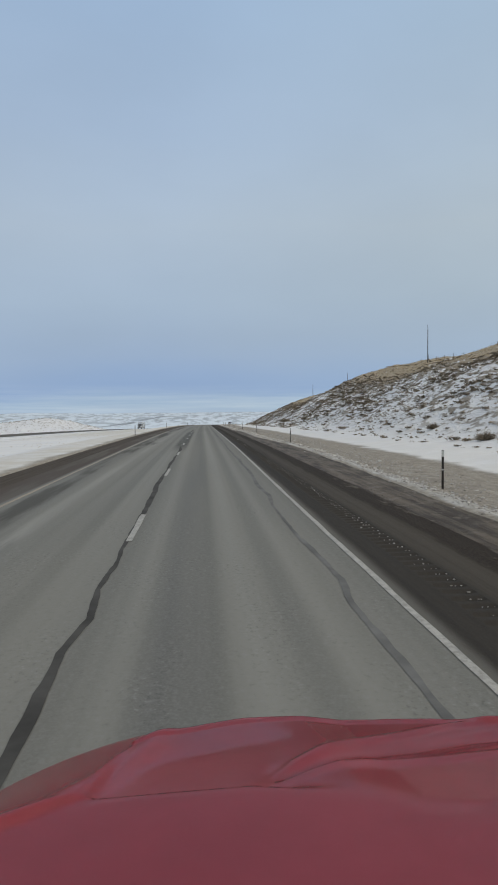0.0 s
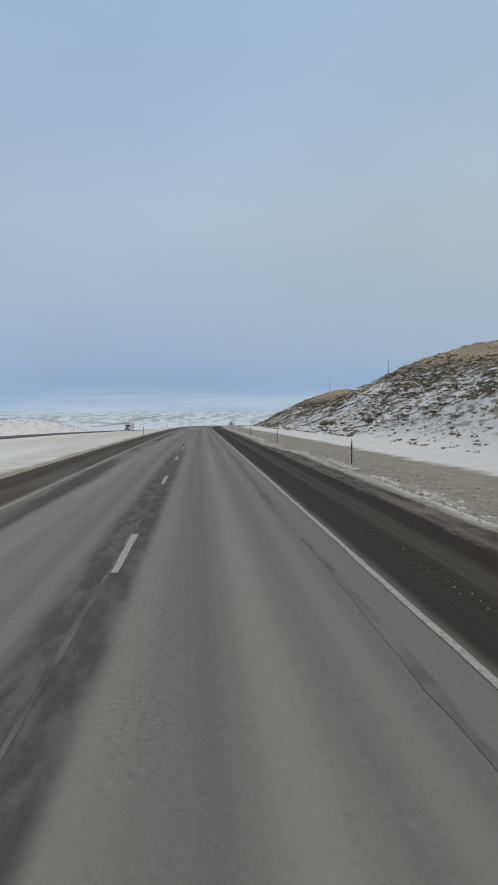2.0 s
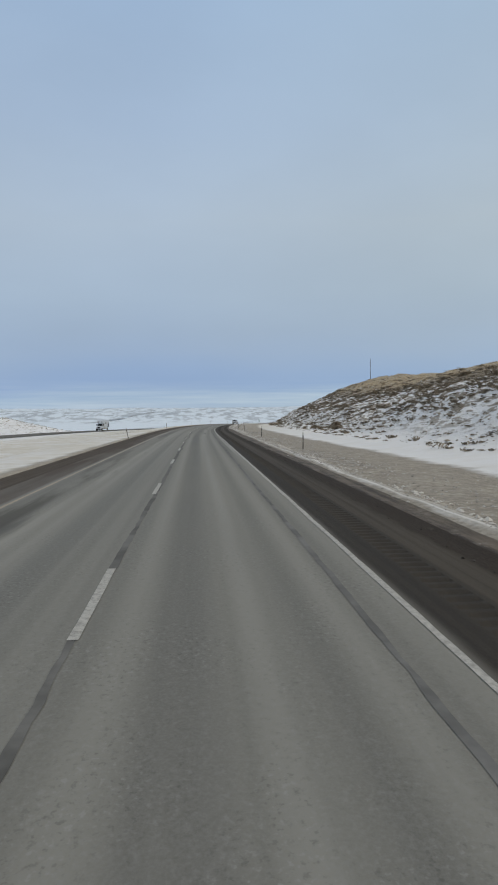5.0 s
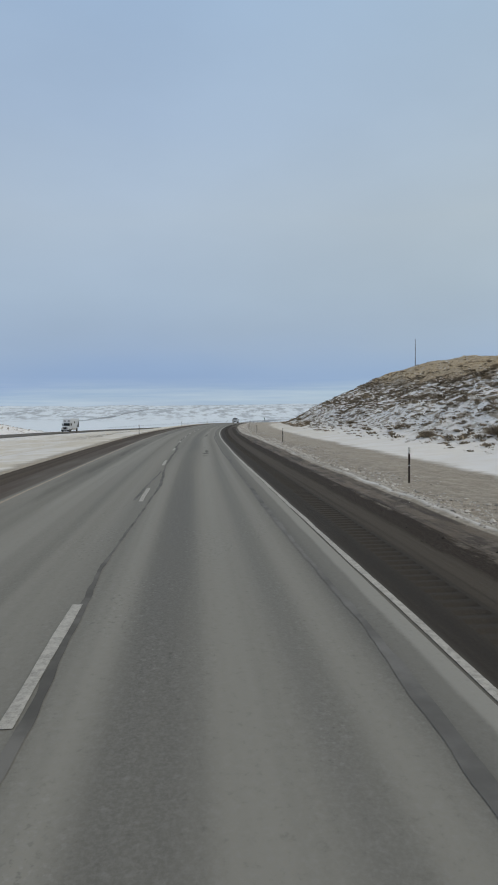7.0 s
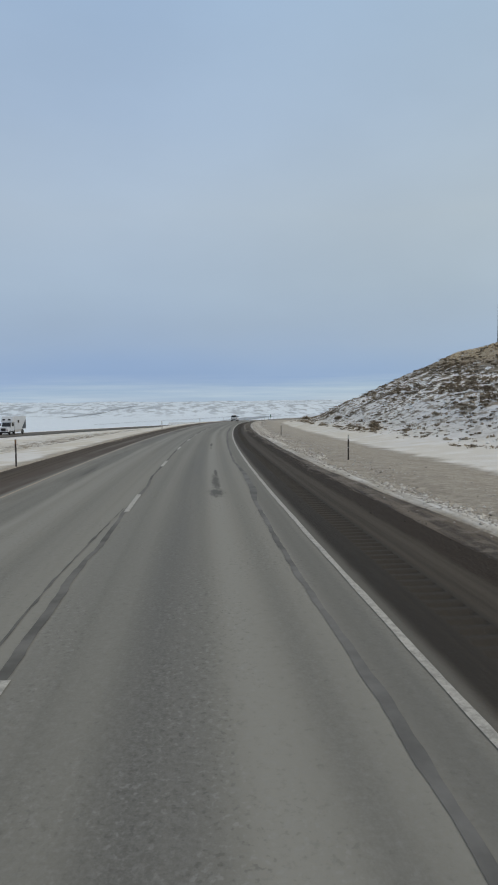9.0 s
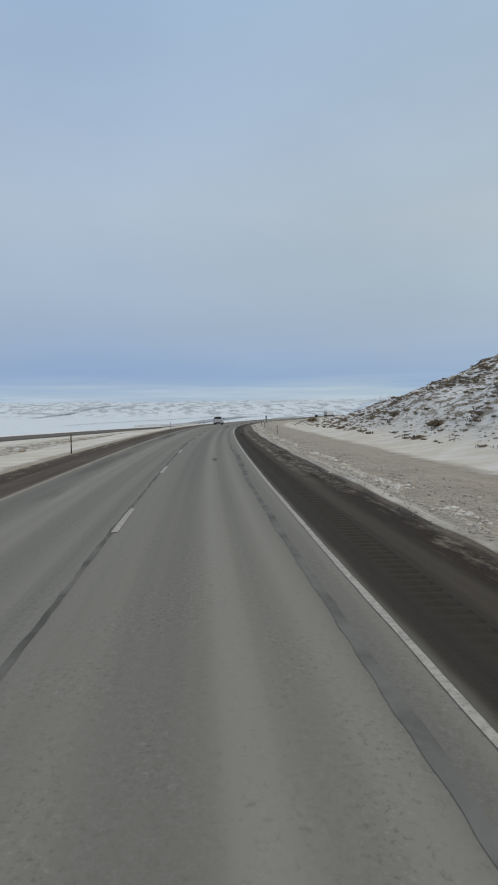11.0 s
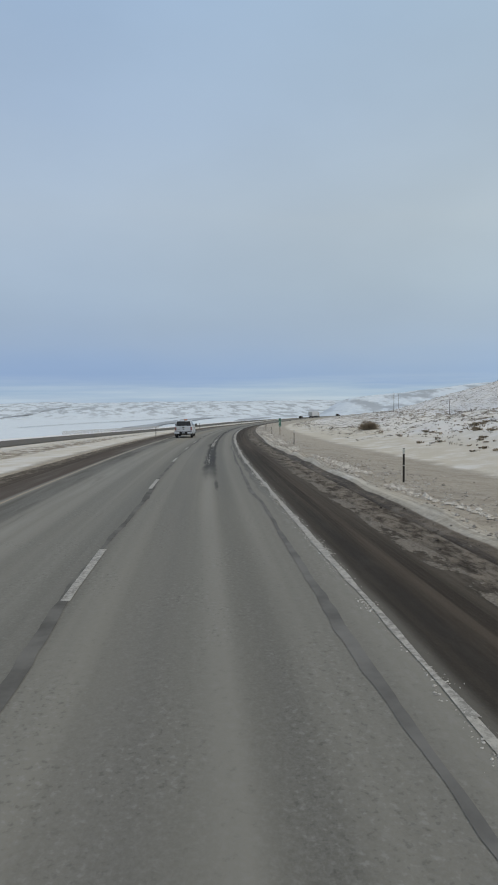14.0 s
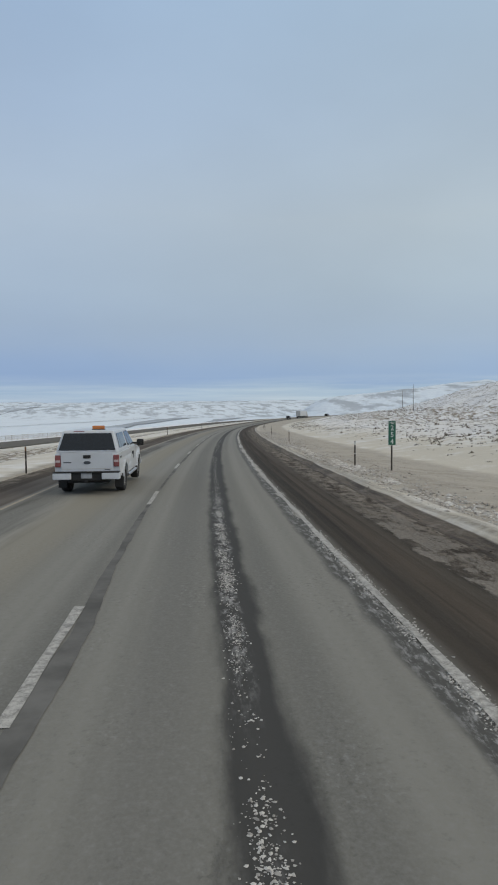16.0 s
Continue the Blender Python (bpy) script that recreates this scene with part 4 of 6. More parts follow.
REFLECT = simple_mat("reflector_white", (0.6, 0.6, 0.58), 0.3, 0, 0.1)
AMBER_FILM = simple_mat("reflector_amber", (0.2, 0.11, 0.05), 0.3, 0, 0.1)
GREEN_SIGN = simple_mat("green_sign_sheeting", (0.012, 0.11, 0.07), 0.45, 0, 0.12, 3)
SIGN_WHITE = simple_mat("sign_white", (0.72, 0.74, 0.72), 0.5, 0, 0.08)
GALV = simple_mat("galvanised_steel", (0.2, 0.2, 0.2), 0.55, 0.7, 0.25, 14)
OLD_WOOD = simple_mat("weathered_pole_wood", (0.07, 0.058, 0.048), 0.9, 0, 0.35, 9, 0.3)


POLE_WOOD = simple_mat("grey_pole_wood", (0.11, 0.1, 0.09), 0.9, 0, 0.3, 9, 0.3)
PALE_WOOD = simple_mat("bleached_fence_boards", (0.46, 0.46, 0.46), 0.9, 0, 0.2, 5, 0.2)


# ---- delineator posts ----
def delineator(s, u, film, label, facing=0):
    top = 1.17
    base = ground_at(s, u)
    th = holder("delineator_post", road_pose(s, u, base - 0.03, facing), label, "post", "roadside delineator posts")
    # ribbed channel post
    bm = bmesh.new()
    prof = [(-0.034, 0.0), (-0.02, 0.0), (-0.012, 0.025), (0.012, 0.025), (0.02, 0.0), (0.034, 0.0), (0.034, 0.008), (0.026, 0.008), (0.017, 0.034), (-0.017, 0.034), (-0.026, 0.008), (-0.034, 0.008)]
    lo = [bm.verts.new((x, y, -0.25)) for x, y in prof]
    hi = [bm.verts.new((x, y, top)) for x, y in prof]
    n = len(prof)
    for i in range(n):
        bm.faces.new((lo[i], lo[(i + 1) % n], hi[(i + 1) % n], hi[i]))
    bm.faces.new(hi)
    bmesh.ops.recalc_face_normals(bm, faces=bm.faces)
    part("channel_post", bm, POST_STEEL, th)
    plate = part("reflector", box(-0.034, 0.034, -0.014, -0.004, top - 0.19, top - 0.02, 0.004, 1), film, th, "small reflective plate")
    part("bolt", rod(0, 0, 0, 0.012, 0.008, None, 6), GALV, plate).matrix_local = pose(0, -0.013, top - 0.1, 90)
    part("band", box(-0.036, 0.036, -0.012, -0.003, 0.585, 0.615, 0.002, 1), REFLECT, th, "pale reflective band")
    return th


lean = random.Random(4)
for s in (18.4, 50.0, 80.5, 109.2, 140.8, 169.5, 197.8, 228.5, 257.6, 289.5, 348.2, 378.3, 408.6, 438.8, 469, 499, 530, 560, 591, 621):
    delineator(s, 8.3, REFLECT, "rusty steel delineator post with reflector in the gritty verge", lean.uniform(-6, 6))
for s in (13.2, 73.6, 135.9, 196.2, 256.3, 317, 377.8, 436.8, 498, 559, 620):
    post_ = delineator(s, -6.15, AMBER_FILM, "rusty steel delineator post with amber reflector in the snowy median", lean.uniform(-6, 6))
    if s == 196.2:
        post_.matrix_world = post_.matrix_world @ pose(0, 0, 0, 0, -11, 0)


# ---- mile sign ----
def text_mesh(text, size, name):
    cu = bpy.data.curves.new(name, "FONT")
    cu.body, cu.size, cu.align_x, cu.align_y, cu.extrude = text, size, "CENTER", "CENTER", 0.002
    ob = bpy.data.objects.new(name, cu)
    scene.collection.objects.link(ob)
    me = bpy.data.meshes.new_from_object(ob.evaluated_get(bpy.context.evaluated_depsgraph_get()))
    bpy.data.objects.remove(ob)
    bpy.data.curves.remove(cu)
    me.name = name
    return me


def mile_sign(s, u):
    th = holder("mile_sign", road_pose(s, u, ground_at(s, u) - 0.03), "green vertical mile sign on a steel post in the verge", "sign")
    part("post", box(-0.03, 0.03, 0.0, 0.05, -0.3, 2.08, 0.006, 1), POST_STEEL, th, "dark steel post")
    part("border", box(-0.162, 0.162, -0.016, -0.006, 1.085, 2.115, 0.012, 2), SIGN_WHITE, th, "thin white border")
    panel = part("panel", box(-0.15, 0.15, -0.022, -0.004, 1.10, 2.10, 0.01, 2), GREEN_SIGN, th, "green reflective panel")
    for text, z, size, wide in (("MILE", 2.01, 0.13, 0.8), ("2", 1.80, 0.30, 1), ("5", 1.52, 0.30, 1), ("4", 1.24, 0.30, 1)):
        me = text_mesh(text, size, "lettering")
        me.materials.append(SIGN_WHITE)
        ob = new("lettering", me)
        ob.parent = panel
        ob.matrix_local = pose(0, -0.0265, z, 90) @ Matrix.Diagonal((wide, 1, 1, 1))
    for z in (1.2, 1.95):
        part("bolt", rod(0, z, -0.03, -0.022, 0.012, None, 8, "Y"), GALV, panel)


mile_sign(435.6, 9.15)


# ---- utility poles on the hill ----
def utility_pole(s, u, tall, label):
    g = ground_at(s, u)
    th = holder("utility_pole", road_pose(s, u, g - 0.4, 20), label, "pole", "utility poles along the hill")
    part("shaft", rod(0, 0, 0, tall + 0.4, 0.09, 0.05, 10), POLE_WOOD, th, "", True)
    part("insulator", rod(0, 0, tall + 0.4, tall + 0.62, 0.05, 0.03, 8), GALV, th, "top insulator")
    part("ground_wire", rod(0.13, 0, 0.3, tall - 0.5, 0.012, None, 5), GALV, th)
    return th


for s, u, tall in ((130, 48, 7.6), (222, 51.6, 7.0), (348, 51.8, 7.2), (528, 56.4, 5.2), (616.5, 54.9, 8.3), (735, 62, 8.4)):
    utility_pole(s, u, tall, "slim weathered wooden utility pole on a snowy hillside")


# ---- wire fence along the hill crest ----
def crest_fence(s0, s1, u, label):
    mid = (s0 + s1) / 2
    th = holder("wire_fence", Matrix.Identity(4), label, "fence")
    for k, s in enumerate(np.arange(s0, s1, 5.0)):
        x, y, z = on_road(s, u, ground_at(s, u))
        part("fence_post", rod(x, y, z - 0.2, z + 1.1 + 0.1 * math.sin(k * 2.3), 0.05, 0.04, 6), OLD_WOOD, th)
    for h in (0.55, 0.95):
        s = np.arange(s0, s1 + 0.1, 2.5)
        P = on_road(s, s * 0 + u) + np.stack([s * 0, s * 0, lie(s, s * 0 + u) + h], -1)
        cu = bpy.data.curves.new("wire", "CURVE")
        cu.dimensions, cu.bevel_depth, cu.bevel_resolution = "3D", 0.006, 0
        sp = cu.splines.new("POLY")
        sp.points.add(len(P) - 1)
        sp.points.foreach_set("co", np.concatenate([P, np.ones((len(P), 1))], 1).ravel())
        cu.materials.append(GALV)
        ob = new("wire", cu)
        ob.parent = th


crest_fence(60, 152, 53.5, "old wire fence with wooden posts on the grassy crest")
crest_fence(560, 700, 50, "old wire fence with wooden posts across the snowfield")


# ---- slatted snow fence beyond the opposite carriageway ----
def snow_fence(s0, s1, u0, u1):
    th = holder("snow_fence", Matrix.Identity(4), "grey slatted snow fence in the snow beyond the far carriageway", "fence")
    n = int((s1 - s0) / 3.0)
    S, U = np.linspace(s0, s1, n), np.linspace(u0, u1, n)
    G = land(S, U)
    for i in range(n - 1):
        a, b = Vector(G[i]), Vector(G[i + 1])
        along = (b - a).normalized()
        lean_ = along.cross(Vector((0, 0, 1))) * 0.35
        part("fence_post", prism([(-0.05, 0), (0.05, 0), (0.05, 1.3), (-0.05, 1.3)], -0.04, 0.04), PALE_WOOD, th).matrix_local = Matrix.Translation(a - Vector((0, 0, 0.1)))
        for k in range(5):
            h = 0.2 + 0.22 * k
            bm = bmesh.new()
            q = [a + Vector((0, 0, h)) + lean_ * k / 5, b + Vector((0, 0, h)) + lean_ * k / 5]
            vs = [bm.verts.new(v) for v in (q[0], q[1], q[1] + Vector((0, 0, 0.12)), q[0] + Vector((0, 0, 0.12)))]
            fc = bm.faces.new(vs)
            ex = bmesh.ops.extrude_face_region(bm, geom=[fc])
            for v in ex["geom"]:
                if isinstance(v, bmesh.types.BMVert):
                    v.co += along.cross(Vector((0, 0, 1))) * 0.025
            part("slat", bm, PALE_WOOD, th)


snow_fence(534, 640, -49, -46.5)


# ---- vehicles ----
WHITE_PAINT = simple_mat("white_car_paint", (0.57, 0.6, 0.635), 0.28, 0, 0.05, 2)
ROAD_GRIME = simple_mat("grimy_white_paint", (0.5, 0.49, 0.47), 0.45, 0, 0.15, 3)
BLACK_TRIM = simple_mat("black_plastic", (0.012, 0.012, 0.012), 0.6, 0, 0.2)
RUBBER = simple_mat("tyre_rubber", (0.018, 0.018, 0.018), 0.85, 0, 0.3, 12, 0.2)
CHROME = simple_mat("bright_alloy", (0.5, 0.5, 0.51), 0.3, 0.9, 0.1)
DARK_GLASS = simple_mat("tinted_glass", (0.012, 0.014, 0.016), 0.06, 0, 0.1)
RED_LENS = simple_mat("red_lens", (0.25, 0.085, 0.085), 0.15, 0, 0.15)
PALE_LENS = simple_mat("pale_lens", (0.5, 0.42, 0.42), 0.15, 0, 0.1)
AMBER_LENS = simple_mat("amber_lens", (0.5, 0.17, 0.05), 0.2, 0, 0.15, 8)
PLATE = simple_mat("number_plate", (0.33, 0.35, 0.38), 0.5, 0, 0.1)
GREY_MARK = simple_mat("grey_marking", (0.06, 0.07, 0.085), 0.5, 0, 0.1)
DARK_GREY_PAINT = simple_mat("charcoal_car_paint", (0.02, 0.021, 0.023), 0.3, 0, 0.1)


def lathe(profile, n=24):
    """A solid of revolution about the x axis from (x, r) points."""
    bm = bmesh.new()
    rings = [[bm.verts.new((x, r * math.cos(2 * math.pi * i / n), r * math.sin(2 * math.pi * i / n))) for i in range(n)] for x, r in profile]
    for a, b in zip(rings, rings[1:]):
        for i in range(n):
            bm.faces.new((a[i], a[(i + 1) % n], b[(i + 1) % n], b[i]))
    bm.faces.new(rings[0])
    bm.faces.new(rings[-1])
    bmesh.ops.recalc_face_normals(bm, faces=bm.faces)
    return bm


def wheel(th, x, y, r, w, side, spokes=6):
    h = w / 2
    t = part("tyre", lathe([(-h * 0.6, r * 0.6), (-h, r * 0.72), (-h, r * 0.93), (-h * 0.7, r), (h * 0.7, r), (h, r * 0.93), (h, r * 0.72), (h * 0.6, r * 0.6)], 28), RUBBER, th, "", True)
    t.matrix_local = pose(x, y, r)
    bm = lathe([(side * h * 0.45, r * 0.62), (side * h * 0.75, r * 0.63), (side * h * 0.8, r * 0.58), (side * h * 0.4, r * 0.53), (side * h * 0.35, 0.02)], 24)
    for k in range(spokes):
        a = 2 * math.pi * k / spokes
        m = Matrix.Rotation(a, 4, "X") @ Matrix.Translation((side * h * 0.62, 0, r * 0.32)) @ Matrix.Diagonal((h * 0.35, r * 0.16, r * 0.5, 1))
        bmesh.ops.create_cube(bm, size=1.0, matrix=m)
    part("rim", bm, CHROME, t, "bright alloy rim")
    return t


def frustum(lo, hi, z0, z1, bevel=0.05):
    """A tapered body between a lower and an upper rectangle (x0, x1, y0, y1)."""
    bm = bmesh.new()
    a = [bm.verts.new((x, y, z0)) for x, y in ((lo[0], lo[2]), (lo[1], lo[2]), (lo[1], lo[3]), (lo[0], lo[3]))]
    b = [bm.verts.new((x, y, z1)) for x, y in ((hi[0], hi[2]), (hi[1], hi[2]), (hi[1], hi[3]), (hi[0], hi[3]))]
    bm.faces.new(a[::-1])
    bm.faces.new(b)
    for i in range(4):
        bm.faces.new((a[i], a[(i + 1) % 4], b[(i + 1) % 4], b[i]))
    bmesh.ops.recalc_face_normals(bm, faces=bm.faces)
    if bevel:
        bmesh.ops.bevel(bm, geom=[e for e in bm.edges if max(v.co.z for v in e.verts) > z0 + 0.01], offset=bevel, segments=3, affect="EDGES", profile=0.6)
    return bm


def arch(yc, r, zc, z0, n=9):
    """Points over a wheel arch, rear to front."""
    a0 = math.asin((z0 - zc) / r)
    return [(yc - r * math.cos(a0 + (math.pi - 2 * a0) * k / n), zc + r * math.sin(a0 + (math.pi - 2 * a0) * k / n)) for k in range(n + 1)]


def pickup(m):
    """A white pickup with a canopy; its origin lies on the ground between the rear wheels."""
    th = holder("pickup_truck", m, "white pickup truck with canopy and amber roof light on asphalt", "pickup truck")
    prof = [(-1.10, 0.60)] + arch(0, 0.50, 0.40, 0.52) + [(0.62, 0.50), (3.05, 0.50)] + arch(3.68, 0.50, 0.40, 0.52) + [(4.45, 0.52), (4.66, 0.60), (4.70, 0.98), (4.58, 1.14), (3.7, 1.22), (2.95, 1.28), (2.9, 1.31), (-1.08, 1.31), (-1.12, 1.20)]
    bm = prism(prof, -0.95, 0.95)
    for v in bm.verts:
        v.co.x *= 1.0 + 0.03 * math.exp(-((v.co.z - 0.85) / 0.25) ** 2) - 0.05 * max(0, (v.co.y - 4.0) / 0.7)
    bmesh.ops.bevel(bm, geom=[e for e in bm.edges if min(v.co.z for v in e.verts) > 1.1 and abs(e.verts[0].co.x - e.verts[1].co.x) < 0.1], offset=0.05, segments=3, affect="EDGES")
    body = part("body", bm, WHITE_PAINT, th)
    for x in (-1, 1):
        for y in (0, 3.68):
            fl = prism(arch(y, 0.57, 0.40, 0.50, 12) + arch(y, 0.49, 0.40, 0.50, 12)[::-1], x * 0.94, x * 1.015)
            part("wheel_flare", fl, WHITE_PAINT, body)
    # cab and canopy
    cab = part("cab", frustum((-0.92, 0.92, 1.12, 3.05), (-0.70, 0.70, 1.20, 2.25), 1.28, 1.93, 0.07), WHITE_PAINT, th)
    can = part("canopy", frustum((-0.93, 0.93, -1.10, 1.09), (-0.76, 0.76, -0.86, 1.05), 1.315, 1.94, 0.07), WHITE_PAINT, th, "white fibreglass canopy over the bed")

    def on_rear(x, z):
        k = (z - 1.315) / 0.625
        return (x, -1.10 + 0.24 * k - 0.012, z)

    part("rear_window", sheet([on_rear(-0.84, 1.36), on_rear(0.84, 1.36), on_rear(0.70, 1.86), on_rear(-0.70, 1.86)], 0.012), DARK_GLASS, can, "black tinted rear window")

    def on_side(side, y, z, w0=0.93, w1=0.76, z0=1.315, z1=1.94):
        k = (z - z0) / (z1 - z0)
        return (side * (w0 + (w1 - w0) * k + 0.008), y, z)

    for side in (-1, 1):
        for y0, y1, y2, y3 in ((-0.72, -0.28, -0.28, -0.62), (-0.25, 0.82, 0.72, -0.25)):
            part("side_window", sheet([on_side(side, y0, 1.40), on_side(side, y1, 1.40), on_side(side, y2, 1.84), on_side(side, y3, 1.84)], side * 0.006), DARK_GLASS, can, "tinted side window")
        d = part("door", box(side * 0.945 - 0.03, side * 0.945 + 0.03, 1.75, 2.95, 0.56, 1.29, 0.02, 2), WHITE_PAINT, body)
        part("door_handle", box(side * 0.985 - 0.02, side * 0.985 + 0.02, 1.85, 2.02, 1.02, 1.12, 0.012, 2), BLACK_TRIM, d, "black door handle")
        part("emblem", lathe([(side * 0.972, 0.13), (side * 0.978, 0.13)], 20), GREY_MARK, d, "round grey emblem").matrix_local = pose(0, 2.28, 0.98)
        args = (0.92, 0.70, 1.28, 1.93)
        w = part("door_window", sheet([on_side(side, 1.86, 1.34, *args), on_side(side, 2.82, 1.34, *args), on_side(side, 2.22, 1.84, *args), on_side(side, 1.86, 1.84, *args)], side * 0.006), DARK_GLASS, cab, "dark door window")
        part("quarter_window", sheet([on_side(side, 1.34, 1.36, *args), on_side(side, 1.78, 1.36, *args), on_side(side, 1.78, 1.82, *args), on_side(side, 1.40, 1.82, *args)], side * 0.006), DARK_GLASS, cab, "dark quarter window")
        mi = part("side_mirror", box(side * 1.17 - 0.12, side * 1.17 + 0.12, 2.62, 2.74, 1.27, 1.50, 0.04, 2), BLACK_TRIM, cab, "large black side mirror")
        part("mirror_glass", box(side * 1.17 - 0.09, side * 1.17 + 0.09, 2.612, 2.618, 1.30, 1.47, 0.0), DARK_GLASS, mi)
        part("mirror_arm", box(min(side * 0.86, side * 1.07), max(side * 0.86, side * 1.07), 2.64, 2.71, 1.33, 1.39, 0.01, 1), BLACK_TRIM, mi)
        part("running_board", rod(side * 0.96, 0.42, 0.78, 2.85, 0.055, None, 12, "Y"), CHROME, th, "tubular bright step bar")
        lamp = part("tail_light", box(side * 0.865 - 0.085, side * 0.865 + 0.085, -1.15, -1.04, 0.86, 1.22, 0.03, 2), RED_LENS, th, "red tail light")
        part("reverse_lens", box(side * 0.865 - 0.07, side * 0.865 + 0.07, -1.158, -1.145, 1.0, 1.07, 0.004, 1), PALE_LENS, lamp)
        part("head_light", box(side * 0.75 - 0.15, side * 0.75 + 0.15, 4.58, 4.70, 0.86, 1.08, 0.03, 2), PALE_LENS, th)
        part("side_badge", box(side * 0.962 - 0.004, side * 0.962 + 0.004, -0.92, -0.68, 1.1, 1.16, 0.0), GREY_MARK, body)
        part("bumper_end", box(min(side * 0.45, side * 0.99), max(side * 0.45, side * 0.99), -1.33, -1.12, 0.50, 0.70, 0.035, 3), WHITE_PAINT, th, "white bumper end")
        part("mud_flap", box(side * 0.86 - 0.13, side * 0.86 + 0.13, -0.58, -0.56, 0.18, 0.6), BLACK_TRIM, th)
    gate = part("tailgate", box(-0.77, 0.77, -1.145, -1.10, 0.70, 1.30, 0.015, 2), WHITE_PAINT, th)
    part("gate_crease", box(-0.74, 0.74, -1.152, -1.143, 0.80, 0.815, 0.004, 1), ROAD_GRIME, gate)
    part("gate_handle", box(-0.11, 0.11, -1.165, -1.14, 1.12, 1.22, 0.02, 2), BLACK_TRIM, gate, "black tailgate handle")
    ov = bmesh.new()
    bmesh.ops.create_cone(ov, cap_ends=True, segments=24, radius1=0.11, radius2=0.10, depth=0.02, matrix=Matrix.Translation((0, -1.155, 0.99)) @ Matrix.Rotation(radians(90), 4, "X") @ Matrix.Diagonal((1, 0.45, 1, 1)))
    part("emblem", ov, GREY_MARK, gate, "plain oval emblem")
    part("badge", box(-0.70, -0.46, -1.150, -1.142, 0.985, 1.015), GREY_MARK, gate)
    part("badge", box(0.52, 0.68, -1.150, -1.142, 0.765, 0.785), GREY_MARK, gate)
    part("step_pad", box(-0.98, 0.98, -1.34, -1.10, 0.70, 0.735, 0.01, 1), BLACK_TRIM, th, "black bumper step pad")
    mid = part("bumper_middle", box(-0.45, 0.45, -1.27, -1.12, 0.46, 0.70, 0.02, 2), BLACK_TRIM, th, "black bumper middle")
    pl = part("number_plate", box(-0.16, 0.16, -1.29, -1.27, 0.53, 0.69, 0.006, 1), PLATE, mid, "pale number plate")
    part("hitch", box(-0.04, 0.04, -1.36, -1.2, 0.40, 0.47, 0.01, 1), BLACK_TRIM, mid)
    part("chassis", box(-0.62, 0.62, -0.95, 4.4, 0.36, 0.56, 0.02, 1), BLACK_TRIM, th, "dark underside")
    part("axle", rod(0, 0.40, -0.75, 0.75, 0.06, None, 10, "X"), BLACK_TRIM, th)
    bar = part("light_bar", box(-0.02, 0.36, -0.08, 0.10, 1.955, 2.065, 0.03, 2), AMBER_LENS, th, "amber warning light bar")
    part("light_base", box(-0.03, 0.37, -0.09, 0.11, 1.925, 1.957, 0.004, 1), BLACK_TRIM, bar)
    part("brake_light", box(-0.42, -0.12, -0.875, -0.845, 1.915, 1.935), RED_LENS, can)
    part("windscreen", sheet([(-0.78, 2.93, 1.38), (0.78, 2.93, 1.38), (0.66, 2.33, 1.86), (-0.66, 2.33, 1.86)], 0.012), DARK_GLASS, cab)
    part("grille", box(-0.5, 0.5, 4.68, 4.74, 0.75, 1.05, 0.02, 1), CHROME, th)
    part("front_bumper", box(-0.97, 0.97, 4.55, 4.80, 0.45, 0.70, 0.04, 2), WHITE_PAINT, th)
    for x in (-0.84, 0.84):
        for y in (0, 3.68):
            wheel(th, x, y, 0.40, 0.27, 1 if x > 0 else -1)
    return th


pickup(road_pose(429.95, -2.04))


